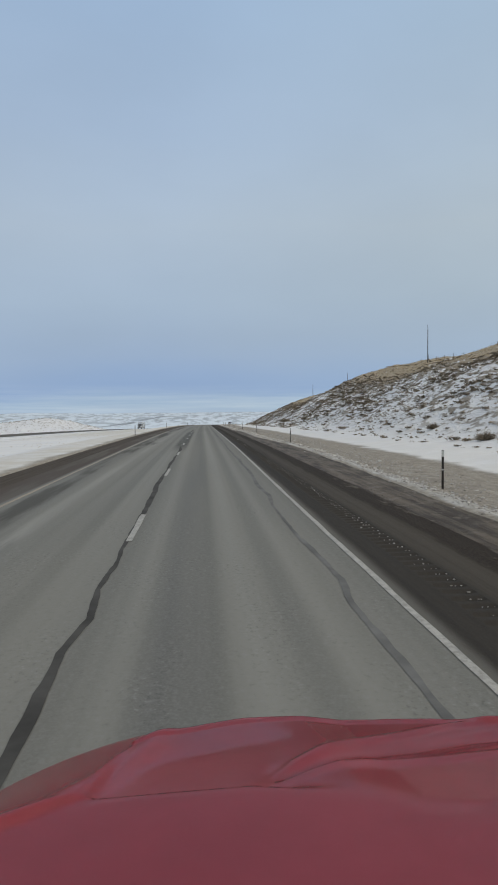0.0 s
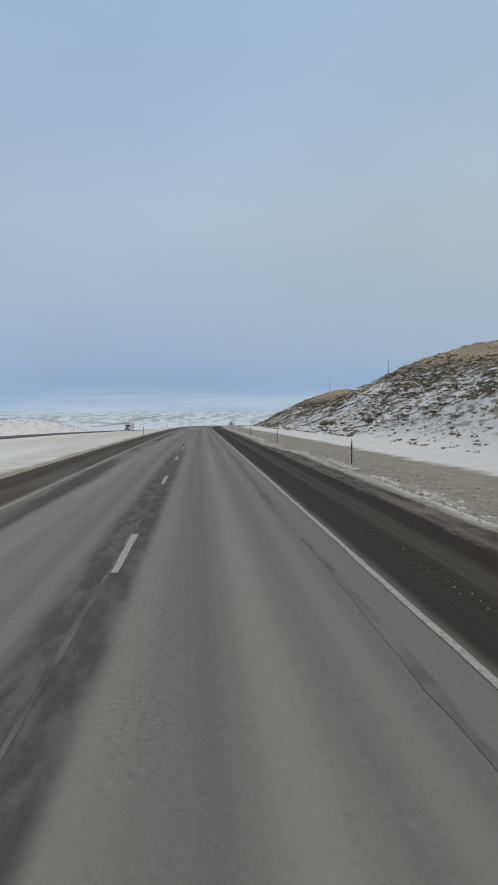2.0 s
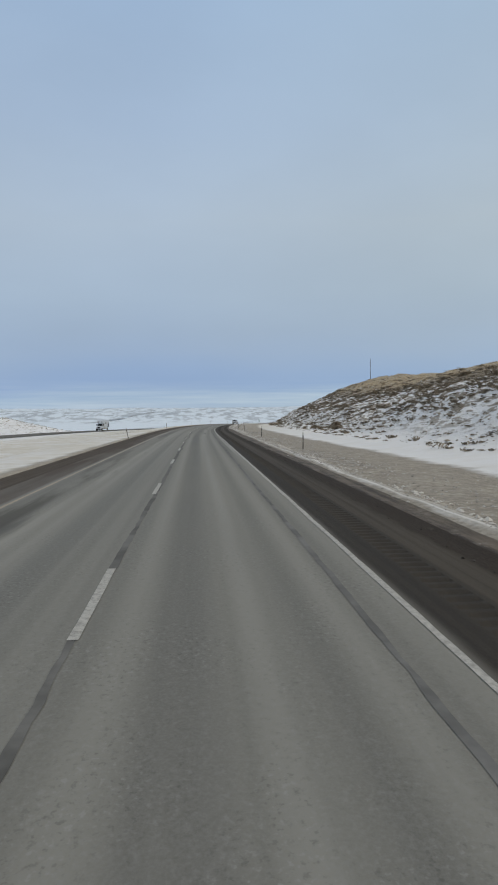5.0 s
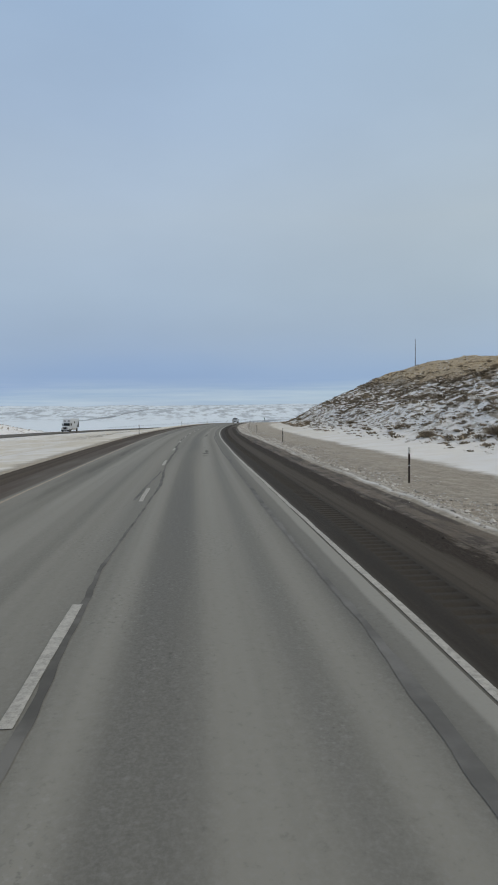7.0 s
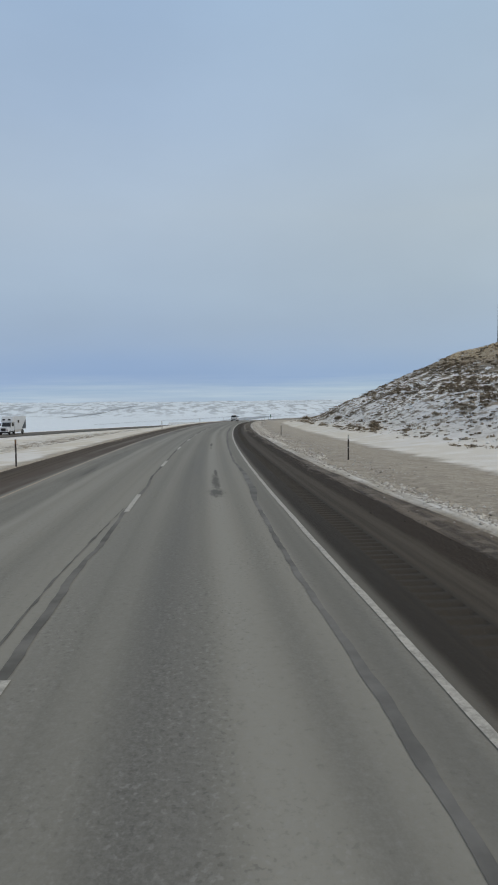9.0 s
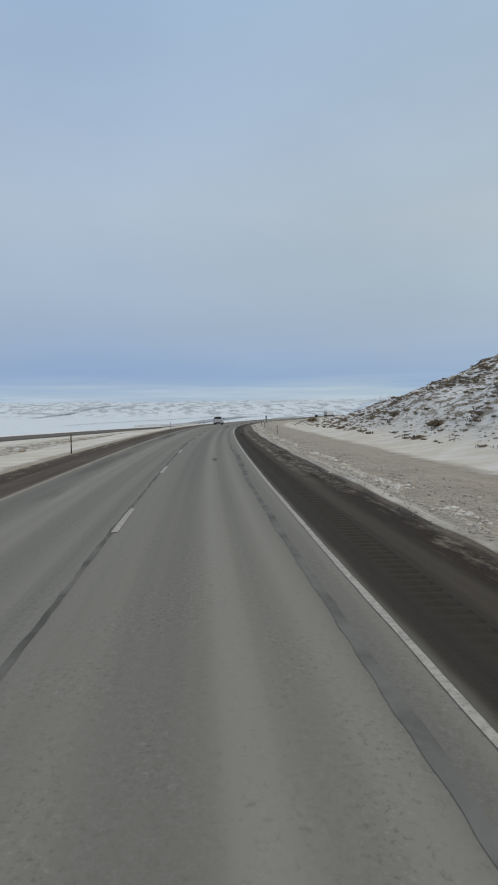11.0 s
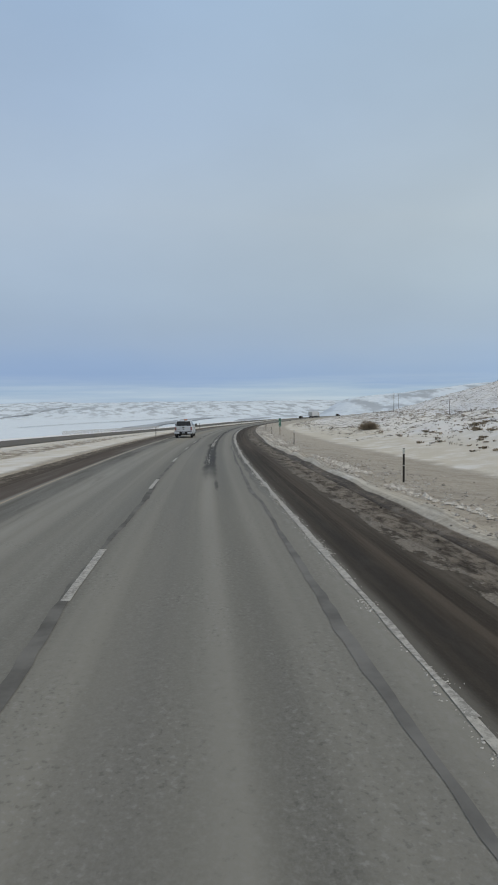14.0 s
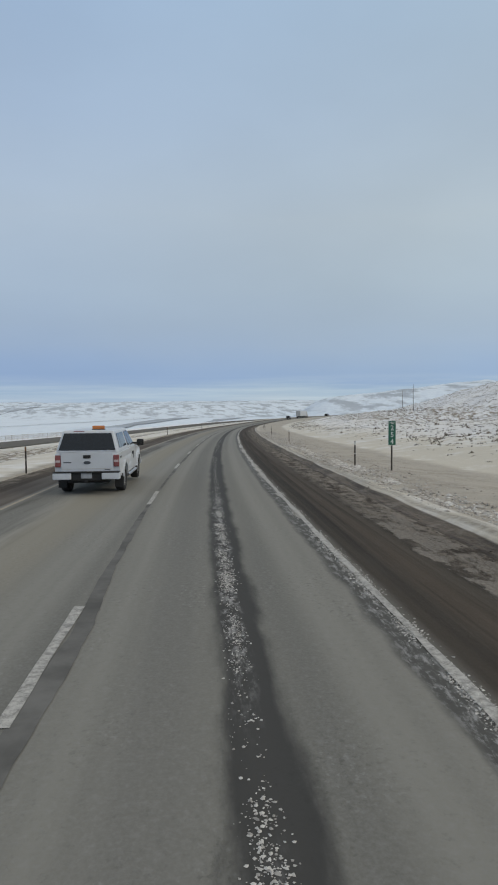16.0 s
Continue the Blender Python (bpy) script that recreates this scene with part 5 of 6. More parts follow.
def box_truck(m):
    th = holder("box_truck", m, "white box truck with a boxed cab top on the opposite carriageway", "truck")
    b = part("box_body", box(-1.25, 1.25, -5.6, 0.9, 1.05, 3.95, 0.06, 2), WHITE_PAINT, th, "tall white box")
    part("cab_top", frustum((-1.22, 1.22, 0.8, 2.3), (-1.2, 1.2, 0.8, 1.9), 2.75, 3.93, 0.08), WHITE_PAINT, th)
    for x in (-0.85, 0.35):
        part("top_window", box(x, x + 0.55, 2.1, 2.25, 3.1, 3.4, 0.03, 1), DARK_GLASS, b)
    for side in (-1, 1):
        part("graphic", sheet([(side * 1.256, -5.5, 1.3), (side * 1.256, -3.0, 1.2), (side * 1.256, -4.2, 2.2), (side * 1.256, -5.5, 3.3)], side * 0.004), GREY_MARK, b, "dark sweeping graphic")
        part("box_window", box(side * 1.25 - 0.02, side * 1.25 + 0.02, -1.6, -0.7, 2.5, 3.1, 0.01, 1), DARK_GLASS, b)
        part("mirror", box(side * 1.35 - 0.1, side * 1.35 + 0.1, 2.05, 2.2, 1.9, 2.5, 0.03, 1), BLACK_TRIM, th)
        part("head_light", box(side * 0.85 - 0.16, side * 0.85 + 0.16, 4.05, 4.15, 0.95, 1.25, 0.03, 1), PALE_LENS, th)
        part("door_window", box(side * 1.11 - 0.02, side * 1.11 + 0.02, 1.2, 2.1, 1.85, 2.55, 0.02, 1), DARK_GLASS, th)
        part("skirt", box(side * 1.15 - 0.05, side * 1.15 + 0.05, -2.9, 0.7, 0.55, 1.05, 0.02, 1), ROAD_GRIME, th)
    part("cab", frustum((-1.1, 1.1, 0.9, 2.6), (-1.02, 1.02, 0.9, 2.1), 0.8, 2.75, 0.07), WHITE_PAINT, th)
    part("windscreen", sheet([(-0.95, 2.52, 1.85), (0.95, 2.52, 1.85), (0.88, 2.22, 2.6), (-0.88, 2.22, 2.6)], 0.012), DARK_GLASS, th)
    part("bonnet", frustum((-1.05, 1.05, 2.4, 4.1), (-0.85, 0.85, 2.4, 3.9), 0.75, 1.7, 0.12), WHITE_PAINT, th)
    part("grille", box(-0.5, 0.5, 4.02, 4.12, 0.85, 1.5, 0.03, 1), BLACK_TRIM, th, "dark grille")
    part("front_bumper", box(-1.15, 1.15, 3.95, 4.25, 0.4, 0.75, 0.05, 2), BLACK_TRIM, th, "dark bumper")
    part("chassis", box(-0.5, 0.5, -5.4, 3.9, 0.55, 1.0, 0.02, 1), BLACK_TRIM, th)
    for y in (-4.0, 3.1):
        for x in (-1.0, 1.0):
            wheel(th, x, y, 0.48, 0.3, 1 if x > 0 else -1)
    return th


box_truck(road_pose(367, -46.25, OPP_LOW, 180))


def semi_trailer(m):
    th = holder("semi_trailer_truck", m, "distant semi truck with a pale box trailer on the curve", "truck")
    b = part("trailer_box", box(-1.3, 1.3, -7.0, 7.0, 1.15, 4.1, 0.04, 1), WHITE_PAINT, th)
    part("rear_door", box(-1.22, 1.22, -7.03, -6.98, 1.25, 4.0, 0.01, 1), ROAD_GRIME, b)
    part("under_guard", box(-1.1, 1.1, -6.95, -6.85, 0.5, 0.62), BLACK_TRIM, b)
    part("tractor_cab", frustum((-1.2, 1.2, 7.3, 10.0), (-1.1, 1.1, 7.3, 9.2), 0.7, 3.6, 0.1), ROAD_GRIME, th)
    part("bonnet", box(-1.0, 1.0, 9.8, 11.4, 0.6, 1.9, 0.1, 2), ROAD_GRIME, th)
    part("chassis", box(-0.5, 0.5, -6.8, 11.2, 0.6, 1.16), BLACK_TRIM, th)
    for side in (-1, 1):
        part("tail_light", box(side * 1.05 - 0.1, side * 1.05 + 0.1, -7.05, -7.0, 0.95, 1.1), RED_LENS, b)
    for y in (-5.6, -4.3, 7.4, 8.7, 10.8):
        for x in (-1.02, 1.02):
            wheel(th, x, y, 0.5, 0.45, 1 if x > 0 else -1, 4)
    return th


semi_trailer(road_pose(787, 1.8))


def dark_car(m):
    th = holder("dark_suv", m, "distant charcoal sport utility car ahead on the highway", "car")
    part("body", prism([(-2.3, 0.4)] + arch(-1.4, 0.4, 0.34, 0.42) + arch(1.4, 0.4, 0.34, 0.42) + [(2.3, 0.42), (2.35, 0.75), (1.2, 1.0), (-2.3, 1.05)], -0.92, 0.92, 0.0), DARK_GREY_PAINT, th)
    cab = part("cabin", frustum((-0.88, 0.88, -2.25, 1.2), (-0.68, 0.68, -1.9, 0.4), 1.0, 1.68, 0.08), DARK_GREY_PAINT, th)
    part("rear_window", sheet([(-0.7, -2.2, 1.12), (0.7, -2.2, 1.12), (0.6, -1.98, 1.56), (-0.6, -1.98, 1.56)], 0.01), DARK_GLASS, cab)
    for side in (-1, 1):
        part("tail_light", box(side * 0.8 - 0.09, side * 0.8 + 0.09, -2.34, -2.25, 0.8, 1.0, 0.02, 1), RED_LENS, th)
        for y in (-1.4, 1.4):
            wheel(th, side * 0.8, y, 0.35, 0.22, side, 5)
    return th


dark_car(road_pose(757, 1.8))
dark_car(road_pose(842, 1.8))


# ---- the red truck's front, from which the drive is seen ----
RED_PAINT = simple_mat("red_truck_paint", (0.5, 0.08, 0.105), 0.16, 0, 0.1, 1.5, 0, 0.6)


def red_truck_front(m):
    th = holder("red_truck_front", m, "glossy red truck bonnet and fenders over dark wheels", "truck")
    mid, half = 0.45, 1.12

    def smooth(t):
        t = min(1.0, max(0.0, t))
        return t * t * (3 - 2 * t)

    def lip(x):
        """Front rim of the bonnet."""
        x = mid - abs(x - mid)
        return float(np.interp(x, [-0.19, -0.097, 0.022, 0.153, 0.302, 0.45], [1.80, 1.885, 1.961, 2.025, 2.05, 2.053]))

    def shut(y):
        """How far the bonnet reaches out from its middle to the fender's shut line."""
        return mid - float(np.interp(y, [0.3, 1.0, 1.2, 1.27, 1.31, 1.45, 1.6, 1.75, 2.1], [-0.66, -0.62, -0.5, -0.4, -0.335, -0.28, -0.235, -0.19, -0.12]))

    def plane(x, y):
        brk = np.interp(x, [-0.3, 0.11, 0.33, 0.45, 0.57, 0.8, 1.2], [1.31, 1.315, 1.263, 1.18, 1.161, 1.17, 1.31])
        d = y - brk
        face = d if d > 0.06 else max(0.0, d + 0.06) ** 2 / 0.24
        return 1.49 - 0.06 * (y - 1.31) - 0.025 * (x - mid) ** 2 - 0.23 * face, d

    def top(x, y):
        z, d = plane(x, y)
        # a sunken face behind the rim, walled by the bonnet's shoulder
        inside = smooth((x - np.interp(y, [1.31, 1.35, 1.7, 1.83], [-0.25, -0.245, -0.21, -0.165])) / 0.02)
        z -= 0.022 * smooth((d + 0.02) / 0.06) * inside * smooth((0.34 - x) / 0.2) * (1 - smooth((y - lip(x) + 0.3) / 0.28))
        # a swept power bulge whose crest runs out to the rim
        crest = np.interp(x, [0.0, 0.11, 0.222, 0.428, 0.778, 1.0], [1.3, 1.343, 1.513, 1.721, 1.904, 1.92])
        hollow = np.interp(x, [0.0, 0.11, 0.262, 0.397, 0.758, 1.1], [1.3, 1.343, 1.424, 1.483, 1.554, 1.58])
        on = smooth((x - 0.1) / 0.12) * smooth((1.2 - x) / 0.3)
        z += on * (0.012 * math.exp(-((y - crest) / 0.03) ** 2) - 0.016 * math.exp(-((y - (crest + hollow) / 2 - 0.01) / 0.06) ** 2) + 0.010 * math.exp(-((y - hollow) / 0.025) ** 2))
        # raised shoulder along the shut line, rolled front rim
        z += 0.012 * math.exp(-((shut(y) - abs(x - mid) - 0.05) / 0.04) ** 2)
        r = y - lip(x)
        return z + 0.008 * smooth((r + 0.07) / 0.03) - 0.022 * smooth((r + 0.03) / 0.03) ** 2

    bm = bmesh.new()
    nx, ny = 150, 110
    rows = []
    for j in range(ny + 1):
        v = (j / ny) ** 0.6
        row = []
        for i in range(nx + 1):
            w = 2 * i / nx - 1
            y = 0.3 + (lip(mid + 0.65 * w) - 0.3) * v
            x = mid + shut(y) * w
            row.append(bm.verts.new((x, y, top(x, y))))
        rows.append(row)
    for drop, fwd in ((0.02, 0.012), (0.06, 0.02), (0.16, 0.03), (0.3, 0.03)):
        rows.append([bm.verts.new((q.co.x, q.co.y + fwd, q.co.z - drop)) for q in rows[ny]])
    for a, b in zip(rows, rows[1:]):
        for i in range(nx):
            bm.faces.new((a[i], a[i + 1], b[i + 1], b[i]))
    bmesh.ops.solidify(bm, geom=bm.faces[:], thickness=-0.004)
    part("bonnet", bm, RED_PAINT, th, "", True)
    for side in (-1, 1):
        bm = bmesh.new()
        rows = []
        for j in range(61):
            y = 0.3 + 1.74 * j / 60
            row = []
            for i in range(25):
                d = 0.006 + 0.5 * (i / 24) ** 1.5
                x = mid + side * (shut(y) + d)
                z = plane(mid + side * shut(y), y)[0] - 0.012 - 0.15 * d - 0.4 * d * d - 0.3 * max(0.0, y - 1.9) ** 1.5
                row.append(bm.verts.new((x, y, z)))
            rows.append(row)
        for a, b in zip(rows, rows[1:]):
            for i in range(24):
                bm.faces.new((a[i], a[i + 1], b[i + 1], b[i]) if side > 0 else (a[i + 1], a[i], b[i], b[i + 1]))
        bmesh.ops.solidify(bm, geom=bm.faces[:], thickness=0.012)
        part("fender", bm, RED_PAINT, th, "", True)
    for side in (-1, 1):
        x = mid + side * (half - 0.02)
        part("fender_side", prism([(0.3, 0.6)] + arch(1.0, 0.58, 0.52, 0.6) + [(1.9, 0.62), (1.96, 0.85), (0.3, 0.95)], x - 0.03, x + 0.03), RED_PAINT, th)
        part("head_light", box(mid + side * 0.85 - 0.17, mid + side * 0.85 + 0.17, 1.82, 1.98, 0.72, 0.94, 0.04, 2), PALE_LENS, th)
        wheel(th, mid + side * 0.95, 1.0, 0.5, 0.28, side)
    part("grille", box(mid - 0.6, mid + 0.6, 1.74, 1.86, 0.72, 1.1, 0.03, 2), BLACK_TRIM, th, "dark grille")
    part("front_bumper", box(mid - 1.15, mid + 1.15, 1.78, 2.1, 0.42, 0.72, 0.05, 3), CHROME, th, "bright steel bumper")
    part("front_axle", rod(1.0, 0.5, mid - 0.9, mid + 0.9, 0.06, None, 10, "X"), BLACK_TRIM, th)
    part("engine_block", box(mid - 0.4, mid + 0.4, 0.35, 1.6, 0.55, 1.2, 0.05, 2), BLACK_TRIM, th)
    return th


red_truck_front(road_pose(0.40, 1.27))


# ---- scrub, grass and clods ----
def tuft_field(name, points, size, blades, mat_, seed, label, category, spread=0.6, lean_to=(0, 0), flat=0.7, thick=1.0):
    """One mesh of many tufts, each a spray of narrow blades from a point."""
    rng = np.random.default_rng(seed)
    n = len(points)
    sz = np.repeat(size, blades)
    base = np.repeat(points, blades, 0) + np.stack([rng.normal(0, 0.28, n * blades) * sz, rng.normal(0, 0.28, n * blades) * sz, np.full(n * blades, -0.05)], -1)
    ang = rng.uniform(0, 2 * math.pi, n * blades)
    out = np.stack([np.cos(ang), np.sin(ang), 0 * ang], -1)
    tip = base + out * (sz * spread * rng.uniform(0.2, 1.0, n * blades))[:, None] + np.array([lean_to[0], lean_to[1], 0]) * sz[:, None]
    tip[:, 2] += sz * flat * rng.uniform(0.5, 1.1, n * blades)
    side = np.stack([-np.sin(ang), np.cos(ang), 0 * ang], -1) * (sz * rng.uniform(0.025, 0.075, n * blades) * thick)[:, None]
    mid = base * 0.45 + tip * 0.55 + np.array([0, 0, 0.05])
    V = np.stack([base, mid + side, tip, mid - side], 1).reshape(-1, 3)
    F = np.arange(len(V)).reshape(-1, 4)
    me = bpy.data.meshes.new(name)
    me.from_pydata(V.tolist(), [], F.tolist())
    me.materials.append(mat_)
    return tagged(new(name, me), label, category, "", "stuff")


def island_mat(name, dark, light, rough=0.9):
    m = Mat(name, rough, spec=0.2)
    g = m.t.nodes.new("ShaderNodeNewGeometry")
    m.colour(m.mix(g.outputs["Random Per Island"], dark, light))
    return m.m


SAGE = island_mat("sagebrush_twigs", (0.12, 0.1, 0.076), (0.42, 0.35, 0.26))
BRUSH = island_mat("brush_lumps", (0.15, 0.125, 0.095), (0.4, 0.34, 0.26))
SNOW_LUMP = island_mat("snow_covered_brush", (0.7, 0.7, 0.7), (0.86, 0.86, 0.86))
DARK_SAGE = island_mat("dark_sagebrush", (0.09, 0.08, 0.066), (0.26, 0.225, 0.18))
STRAW = island_mat("dry_straw_grass", (0.36, 0.29, 0.19), (0.68, 0.56, 0.39))
CLOD = island_mat("gritty_snow_clods", (0.22, 0.2, 0.175), (0.6, 0.58, 0.55))
ICE = island_mat("dirty_ice_crumbs", (0.3, 0.29, 0.27), (0.66, 0.65, 0.62))
BLOCK = island_mat("broken_snow_crust", (0.4, 0.375, 0.335), (0.7, 0.68, 0.64))
MUD = island_mat("frozen_mud_clods", (0.02, 0.018, 0.016), (0.09, 0.08, 0.07))

rng = np.random.default_rng(12)


def scatter(n, s0, s1, u0, u1, keep):
    s, u = rng.uniform(s0, s1, n), rng.uniform(u0, u1, n)
    k = keep(s, u) > rng.uniform(0, 1, n)
    s, u = s[k], u[k]
    P = land(s, u)
    return s, u, P


# hillside sagebrush: thicker in belts, thin near the foot
def sage_keep(s, u):
    belt = 0.2 + 0.8 * ramp(fractal(s / 11, u / 4, 3, 71), -0.15, 0.14)
    return hill_part(s - 0.25 * (u - 16)) * belt * (0.3 + 0.7 * ramp(u, 18, 30)) * (1 - 0.9 * ramp(u, 34, 46)) * 0.62


s, u, P = scatter(42000, 5, 450, 17.0, 56, sage_keep)
tuft_field("sagebrush", P, 0.12 + rng.gamma(1.6, 0.12, len(P)), 12, SAGE, 1, "low grey-brown sagebrush clumps poking through hillside snow", "brush", 0.75, (0.15, 0.2), 0.5)
# larger wind-combed clumps, each with a thick crown
s, u, P = scatter(46000, 5, 450, 17.0, 58, lambda s, u: sage_keep(s, u) * 1.5)
tuft_field("sagebrush", P, 0.2 + rng.gamma(2.0, 0.1, len(P)), 34, SAGE, 6, "brown wind-combed sagebrush clumps on the snowy hill", "brush", 0.5, (-0.25, -0.2), 0.42, 1.7)


def straw_keep(s, u):
    return hill_part(s - 0.25 * (u - 16)) * ramp(u, 32, 47) * ramp(fractal(s / 22, u / 7, 3, 77), -0.3, 0.05)


s, u, P = scatter(80000, 5, 440, 28, 64, straw_keep)
tuft_field("dry_grass", P, rng.uniform(0.15, 0.42, len(P)), 8, STRAW, 2, "tan dry grass on the windswept hill crest", "grass", 0.8, (0.35, 0.2), 0.6)
def clod_field(name, s, u, dz, size, mat_, seed, label, category):
    """Small rough lumps lying on the ground, in one mesh."""
    g = np.random.default_rng(seed)
    ico = np.array([(0, 0, 1), (0.9, 0, 0.25), (0.28, 0.85, 0.3), (-0.72, 0.53, 0.2), (-0.72, -0.53, 0.3), (0.28, -0.85, 0.22), (0, 0, -0.5)])
    fc = [(0, 1, 2), (0, 2, 3), (0, 3, 4), (0, 4, 5), (0, 5, 1), (6, 2, 1), (6, 3, 2), (6, 4, 3), (6, 5, 4), (6, 1, 5)]
    n = len(s)
    C = on_road(s, u, 0) if dz is not None else land(s, u)
    C[:, 2] += dz if dz is not None else 0
    rot = g.uniform(0, 6.28, n)
    V = ico[None] * g.uniform(0.55, 1.35, (n, 7, 1)) * size[:, None, None] * np.array([1, 1, 0.7])
    V = np.stack([V[..., 0] * np.cos(rot)[:, None] - V[..., 1] * np.sin(rot)[:, None], V[..., 0] * np.sin(rot)[:, None] + V[..., 1] * np.cos(rot)[:, None], V[..., 2]], -1) + C[:, None]
    F = (np.array(fc)[None] + 7 * np.arange(n)[:, None, None]).reshape(-1, 3)
    me = bpy.data.meshes.new(name)
    me.from_pydata(V.reshape(-1, 3).tolist(), [], F.tolist())
    me.materials.append(mat_)
    return tagged(new(name, me), label, category, "", "stuff")


# thin brush over the open snowfield
s, u, P = scatter(90000, 380, 760, 15.5, 130, lambda s, u: (1 - hill_part(s - 0.25 * (u - 16))) * (0.3 + 0.7 * ramp(u, 16, 22)) * (0.25 + ramp(fractal(s / 20, u / 12, 3, 83), -0.08, 0.2)) * 0.6)
tuft_field("sagebrush", P, 0.1 + rng.gamma(1.5, 0.1, len(P)), 8, DARK_SAGE, 3, "scattered sagebrush across the open snowfield", "brush", 0.75, (0.15, 0.15), 0.45, 1.7)
s, u, P = scatter(5200, 300, 520, -200, -72, lambda s, u: np.exp(-((s - 400) / 70) ** 2) * ramp(-u, 74, 90) * 0.9)
tuft_field("sagebrush", P, rng.uniform(0.4, 1.0, len(P)), 8, SAGE, 4, "dark sagebrush dots on a snowy knoll", "brush", 0.8, (0.2, 0.2), 0.7)
# median grass
s, u, P = scatter(2600, -5, 520, -40, -9, lambda s, u: ramp(fractal(s / 30, u / 4, 3, 91), 0.08, 0.25) * 0.8)
tuft_field("dry_grass", P, rng.uniform(0.12, 0.3, len(P)), 8, STRAW, 5, "dry grass tips in the snowy median", "grass", 0.8, (0.3, 0.2), 0.6)

# low brush lumps and snow-capped hummocks between the tufts
def lump_keep(s, u):
    return hill_part(s - 0.25 * (u - 16)) * (0.12 + 0.88 * ramp(fractal(s / 8, u / 3.2, 4, 71), -0.1, 0.16)) * ramp(u, 16.5, 22) * (1 - 0.6 * ramp(u, 38, 52))


s, u, P = scatter(40000, 5, 450, 16.5, 58, lump_keep)
clod_field("brush_lumps", s, u, None, 0.03 + rng.gamma(2.0, 0.035, len(s)), BRUSH, 21, "dark grey-brown brush lumps dotting the snowy slope", "brush")
s, u, P = scatter(12000, 5, 450, 16.5, 58, lump_keep)
clod_field("snow_hummocks", s, u, None, np.minimum(0.05 + rng.gamma(2.0, 0.045, len(s)), 0.2), SNOW_LUMP, 22, "snow-capped hummocks on the brushy slope", "snow")


def field_keep(s, u):
    return (1 - hill_part(s - 0.25 * (u - 16))) * (0.2 + 0.8 * ramp(fractal(s / 14, u / 9, 4, 83), -0.12, 0.15)) * ramp(u, 15, 19)


s, u, P = scatter(70000, 380, 900, 15, 220, field_keep)
clod_field("brush_lumps", s, u, None, 0.02 + rng.gamma(2.0, 0.028, len(s)), DARK_SAGE, 23, "grey brush lumps dotting the open snowfield", "brush")
s, u, P = scatter(60000, 380, 900, 17, 220, field_keep)
clod_field("snow_hummocks", s, u, None, np.minimum(0.04 + rng.gamma(2.0, 0.04, len(s)), 0.08 + 0.12 * ramp(u, 25, 60)), SNOW_LUMP, 24, "snow-covered hummocks over the open snowfield", "snow")

# ploughed snow lumps along the verge
n = 90000
s = rng.uniform(4, 520, n)
u = windrow(s) + 0.3 + np.abs(rng.normal(0, 1.5, n)) * rng.choice([-0.16, 1], n)
keep = ramp(fractal(s / 11, u / 3, 3, 95), -0.22, 0.15) > rng.uniform(0, 1, n)
s, u = s[keep], u[keep]
clod_field("snow_clods", s, u, lie(s, u), rng.gamma(1.6, 0.0105, len(s)) + 0.006, CLOD, 7, "ploughed lumps of gritty snow along the verge", "snow")
n = 80000
s = 4 + 516 * rng.uniform(0, 1, n) ** 0.7
u = windrow(s) + 0.05 + 0.3 * ramp(s, 90, 140) + np.abs(rng.normal(0, 0.6, n)) * (0.35 + 1.2 * ramp(s, 90, 140)) + 0.4 * fractal(s / 20, 0 * s, 2, 94)
keep = ramp(fractal(s / 5, u / 1.2, 3, 96), -0.1, 0.15) > rng.uniform(0, 1, n)
s, u = s[keep], u[keep]
clod_field("snow_clods", s, u, lie(s, u), rng.gamma(1.5, 0.0115, len(s)) + 0.005, CLOD, 12, "chunky broken crust of old ploughed snow", "snow")
# blocks of broken snow crust thrown clear of the bank
n = 40000
s = 20 + 440 * rng.uniform(0, 1, n) ** 0.75
u = windrow(s) + 0.4 + 0.55 * ramp(s, 230, 300) + rng.normal(0, 0.17, n) + 0.22 * fractal(s / 12, 0 * s, 3, 103)
keep = (0.75 - 0.45 * ramp(s, 110, 150) + 0.7 * ramp(s, 260, 310)) * ramp(fractal(s / 2.6, u / 0.8, 3, 102), -0.08, 0.16) > rng.uniform(0, 1, n)
s, u = s[keep], u[keep]
clod_field("snow_blocks", s, u, lie(s, u), np.minimum(rng.gamma(2.0, 0.018, len(s)) + 0.015, 0.13), BLOCK, 14, "pale blocks of broken snow crust beside the ploughed bank", "snow")
n = 9000
s, u = rng.uniform(4, 520, n), rng.uniform(5.35, 6.3, n)
keep = ramp(fractal(s / 9, u / 0.7, 3, 97), 0.0, 0.2) > rng.uniform(0, 1, n)
s, u = s[keep], u[keep]
clod_field("mud_clods", s, u, np.where(u > 6.04, lie(s, u), 0.0), rng.gamma(2.0, 0.005, len(s)) + 0.004, MUD, 8, "frozen dark mud lumps on the shoulder edge", "mud")

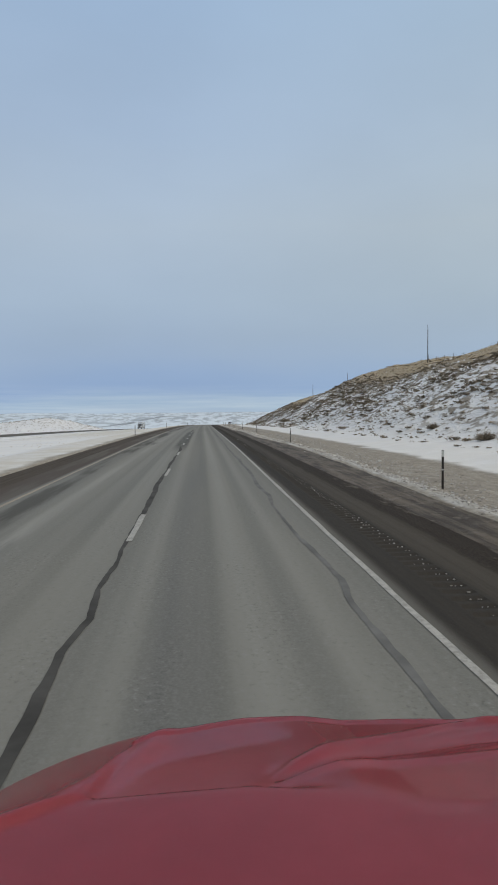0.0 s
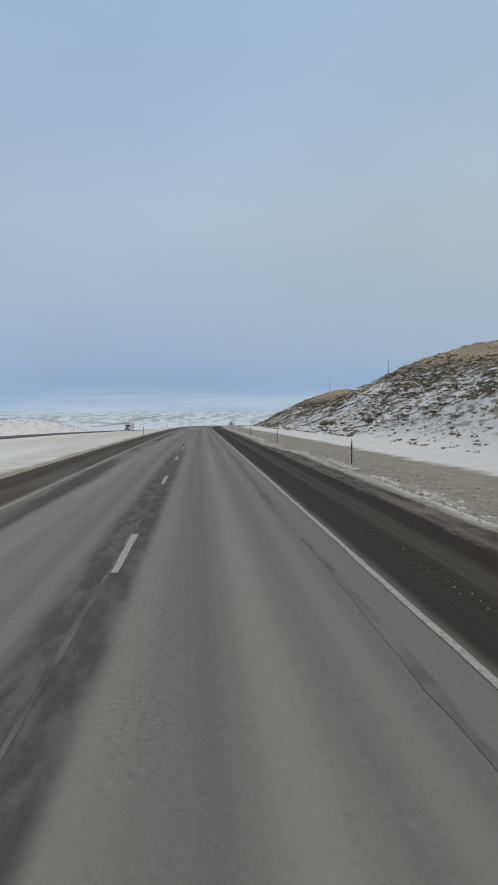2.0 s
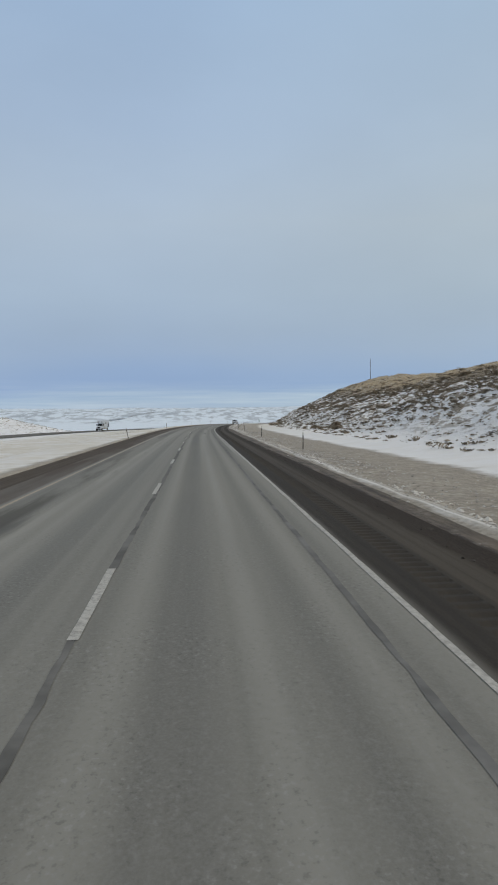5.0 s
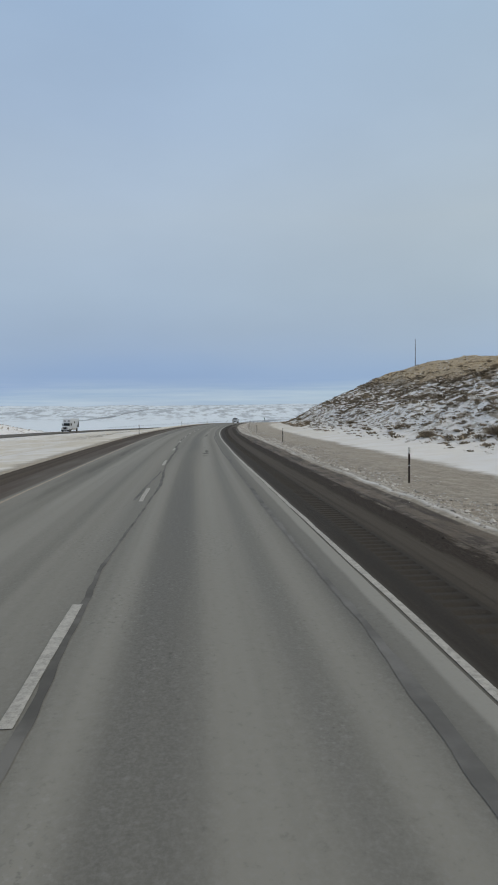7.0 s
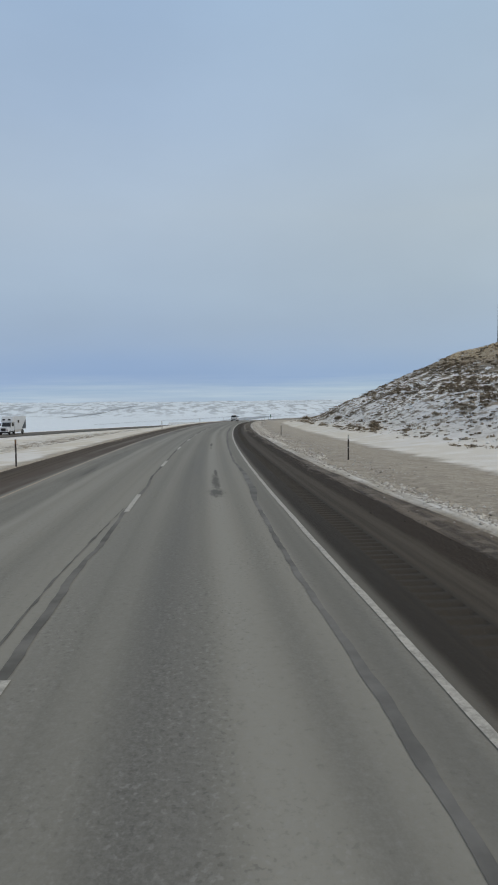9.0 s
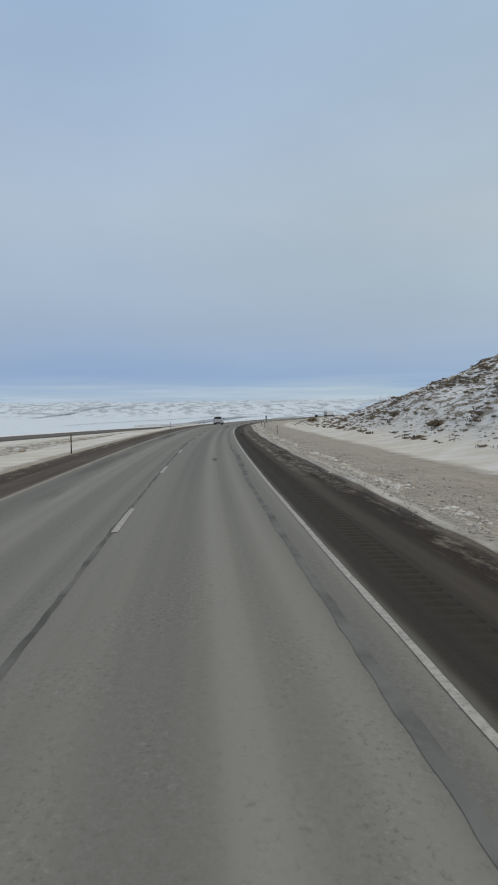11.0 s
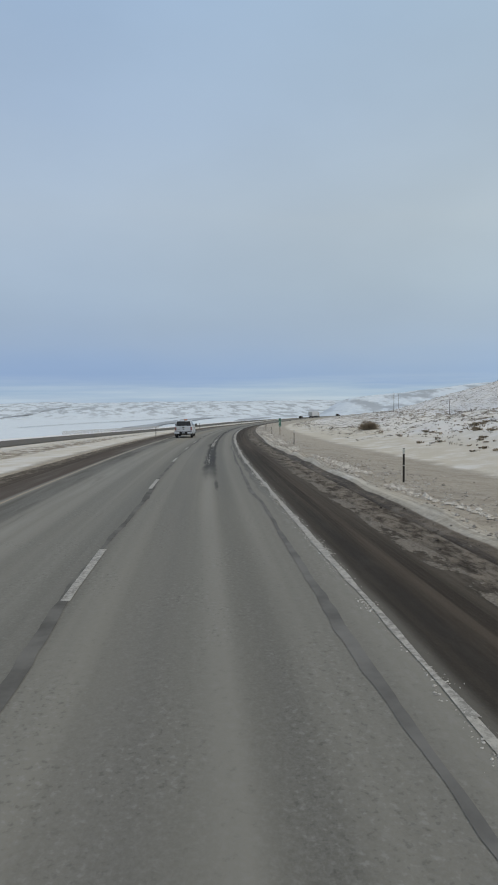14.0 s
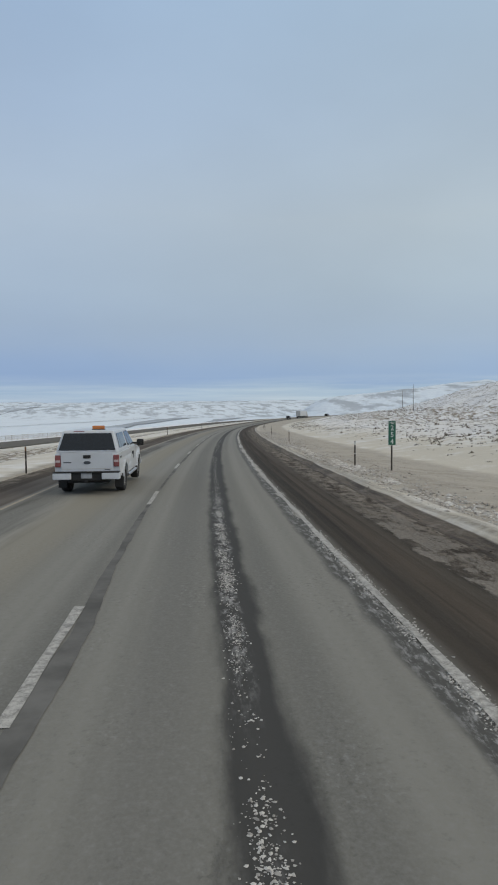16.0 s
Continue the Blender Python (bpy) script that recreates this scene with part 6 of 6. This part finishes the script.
# ice flecks in the meltwater track and along the edge line
n = 52000
s = 378 + 100 * rng.uniform(0, 1, n) ** 1.15
u = rng.normal(1.8, 0.06, n) + 0.08 * fractal(s / 7, 0 * s, 3, 98)
keep = (0.1 + ramp(fractal(s / 1.1, u * 2, 4, 99), -0.1, 0.12)) * np.interp(s, [378, 387, 389, 394, 396, 404, 406, 412, 413.5, 415, 426, 431, 480], [0, 0, 0.12, 0.12, 0.02, 0.02, 1, 1, 0.3, 1, 1, 0.1, 0.05]) > rng.uniform(0, 1, n)
s, u = s[keep], u[keep]
clod_field("ice_flecks", s, u, 0 * s, np.minimum(rng.gamma(1.3, 0.0042, len(s)) + 0.003, 0.017), ICE, 9, "broken white ice flecks on the wet lane", "ice")
n = 120000
s = rng.uniform(330, 490, n)
u = edge_u(s) - 0.02 + rng.normal(0, 0.062, n) + 0.1 * fractal(s / 5, 0 * s, 3, 100)
keep = ramp(s, 335, 400) * 0.8 * (0.06 + ramp(fractal(s / 0.8, u * 3, 4, 101), -0.06, 0.12)) > rng.uniform(0, 1, n)
s, u = s[keep], u[keep]
clod_field("ice_flecks", s, u, 0 * s, np.minimum(rng.gamma(1.2, 0.005, len(s)) + 0.003, 0.019), ICE, 10, "crumbled snow along the edge line", "ice")
# snow lying in the first rumble grooves
s = np.repeat(np.arange(1.0, 62, 0.305), 4) + 0.09
u = np.tile([4.44, 4.52, 4.6, 4.67], len(s) // 4) + rng.normal(0, 0.02, len(s))
keep = rng.uniform(0, 1, len(s)) < ramp(u, 4.36, 4.62) * (1 - 0.6 * ramp(s, 22, 50))
clod_field("ice_flecks", s[keep], u[keep], 0 * s[keep] - 0.012, rng.uniform(0.009, 0.026, keep.sum()), CLOD, 11, "snow caught in the rumble grooves", "ice")


# a bare furrow slanting up the slope, edged with dark brush
t_ = rng.uniform(0, 1, 420)
s = np.interp(t_, [0, 0.25, 0.5, 0.75, 1], [168, 162, 160, 157, 155.5]) + rng.normal(0, 0.25, 420)
u = np.interp(t_, [0, 0.25, 0.5, 0.75, 1], [20.3, 21.5, 23, 25, 27.5]) + rng.normal(0, 0.18, 420)
tuft_field("sagebrush", land(s, u), rng.uniform(0.15, 0.35, 420), 12, DARK_SAGE, 31, "dark brush along a bare furrow on the snowy slope", "brush", 0.9, (0.3, 0.2), 0.35, 2.0)


# ---- single bushes ----
def bush(s, u, size, tone, seed, label):
    x, y, z = land(np.array([s]), np.array([u]))[0]
    th = holder("bush", pose(x, y, z - 0.05), label, "bush", "bushes below the hill")
    g = np.random.default_rng(seed)
    V, F = [], []
    # crown of fine forked twigs
    for _ in range(1100):
        d = g.normal(0, 1, 3)
        d[2] = abs(d[2]) * 0.8 + 0.12
        d /= np.linalg.norm(d)
        a = g.normal(0, 0.12, 3) * size
        a[2] = abs(a[2]) * 0.3
        b = a + d * size * g.uniform(0.6, 0.95) * np.array([1.15, 1.15, 1.05])
        side = np.cross(d, g.normal(0, 1, 3))
        side *= size * 0.013 / np.linalg.norm(side)
        i = len(V)
        V += [tuple(a), tuple((a + b) / 2 + side), tuple(b), tuple((a + b) / 2 - side)]
        F.append((i, i + 1, i + 2, i + 3))
    me = bpy.data.meshes.new("twigs")
    me.from_pydata(V, [], F)
    me.materials.append(tone)
    ob = new("twigs", me)
    ob.parent = th
    bm = rod(0, 0, -0.1, size * 0.35, 0.05 * size, 0.02 * size, 7)
    part("stem", bm, OLD_WOOD, th)
    return th


bush(343, -17, 0.5, STRAW, 41, "low dry bush in the snowy median")
bush(333, -17.5, 0.35, STRAW, 42, "low dry bush in the snowy median")
bush(437.6, 20.4, 1.5, SAGE, 1, "round dry brown bush on the snow beside the verge")
for k, (s, u, size) in enumerate(((40, 19.5, 0.8), (52, 20.5, 0.65), (128, 22, 0.9), (149, 20.5, 1.1), (144.5, 20.7, 0.8), (211, 19.5, 0.75), (218, 21, 0.9), (226, 19.2, 0.8), (262, 21, 0.7), (300, 19.5, 0.8), (333, 20.5, 0.9), (352, 22, 0.85))):
    bush(s, u, size, SAGE, 10 + k, "grey sagebrush bush at the foot of the snowy hill")
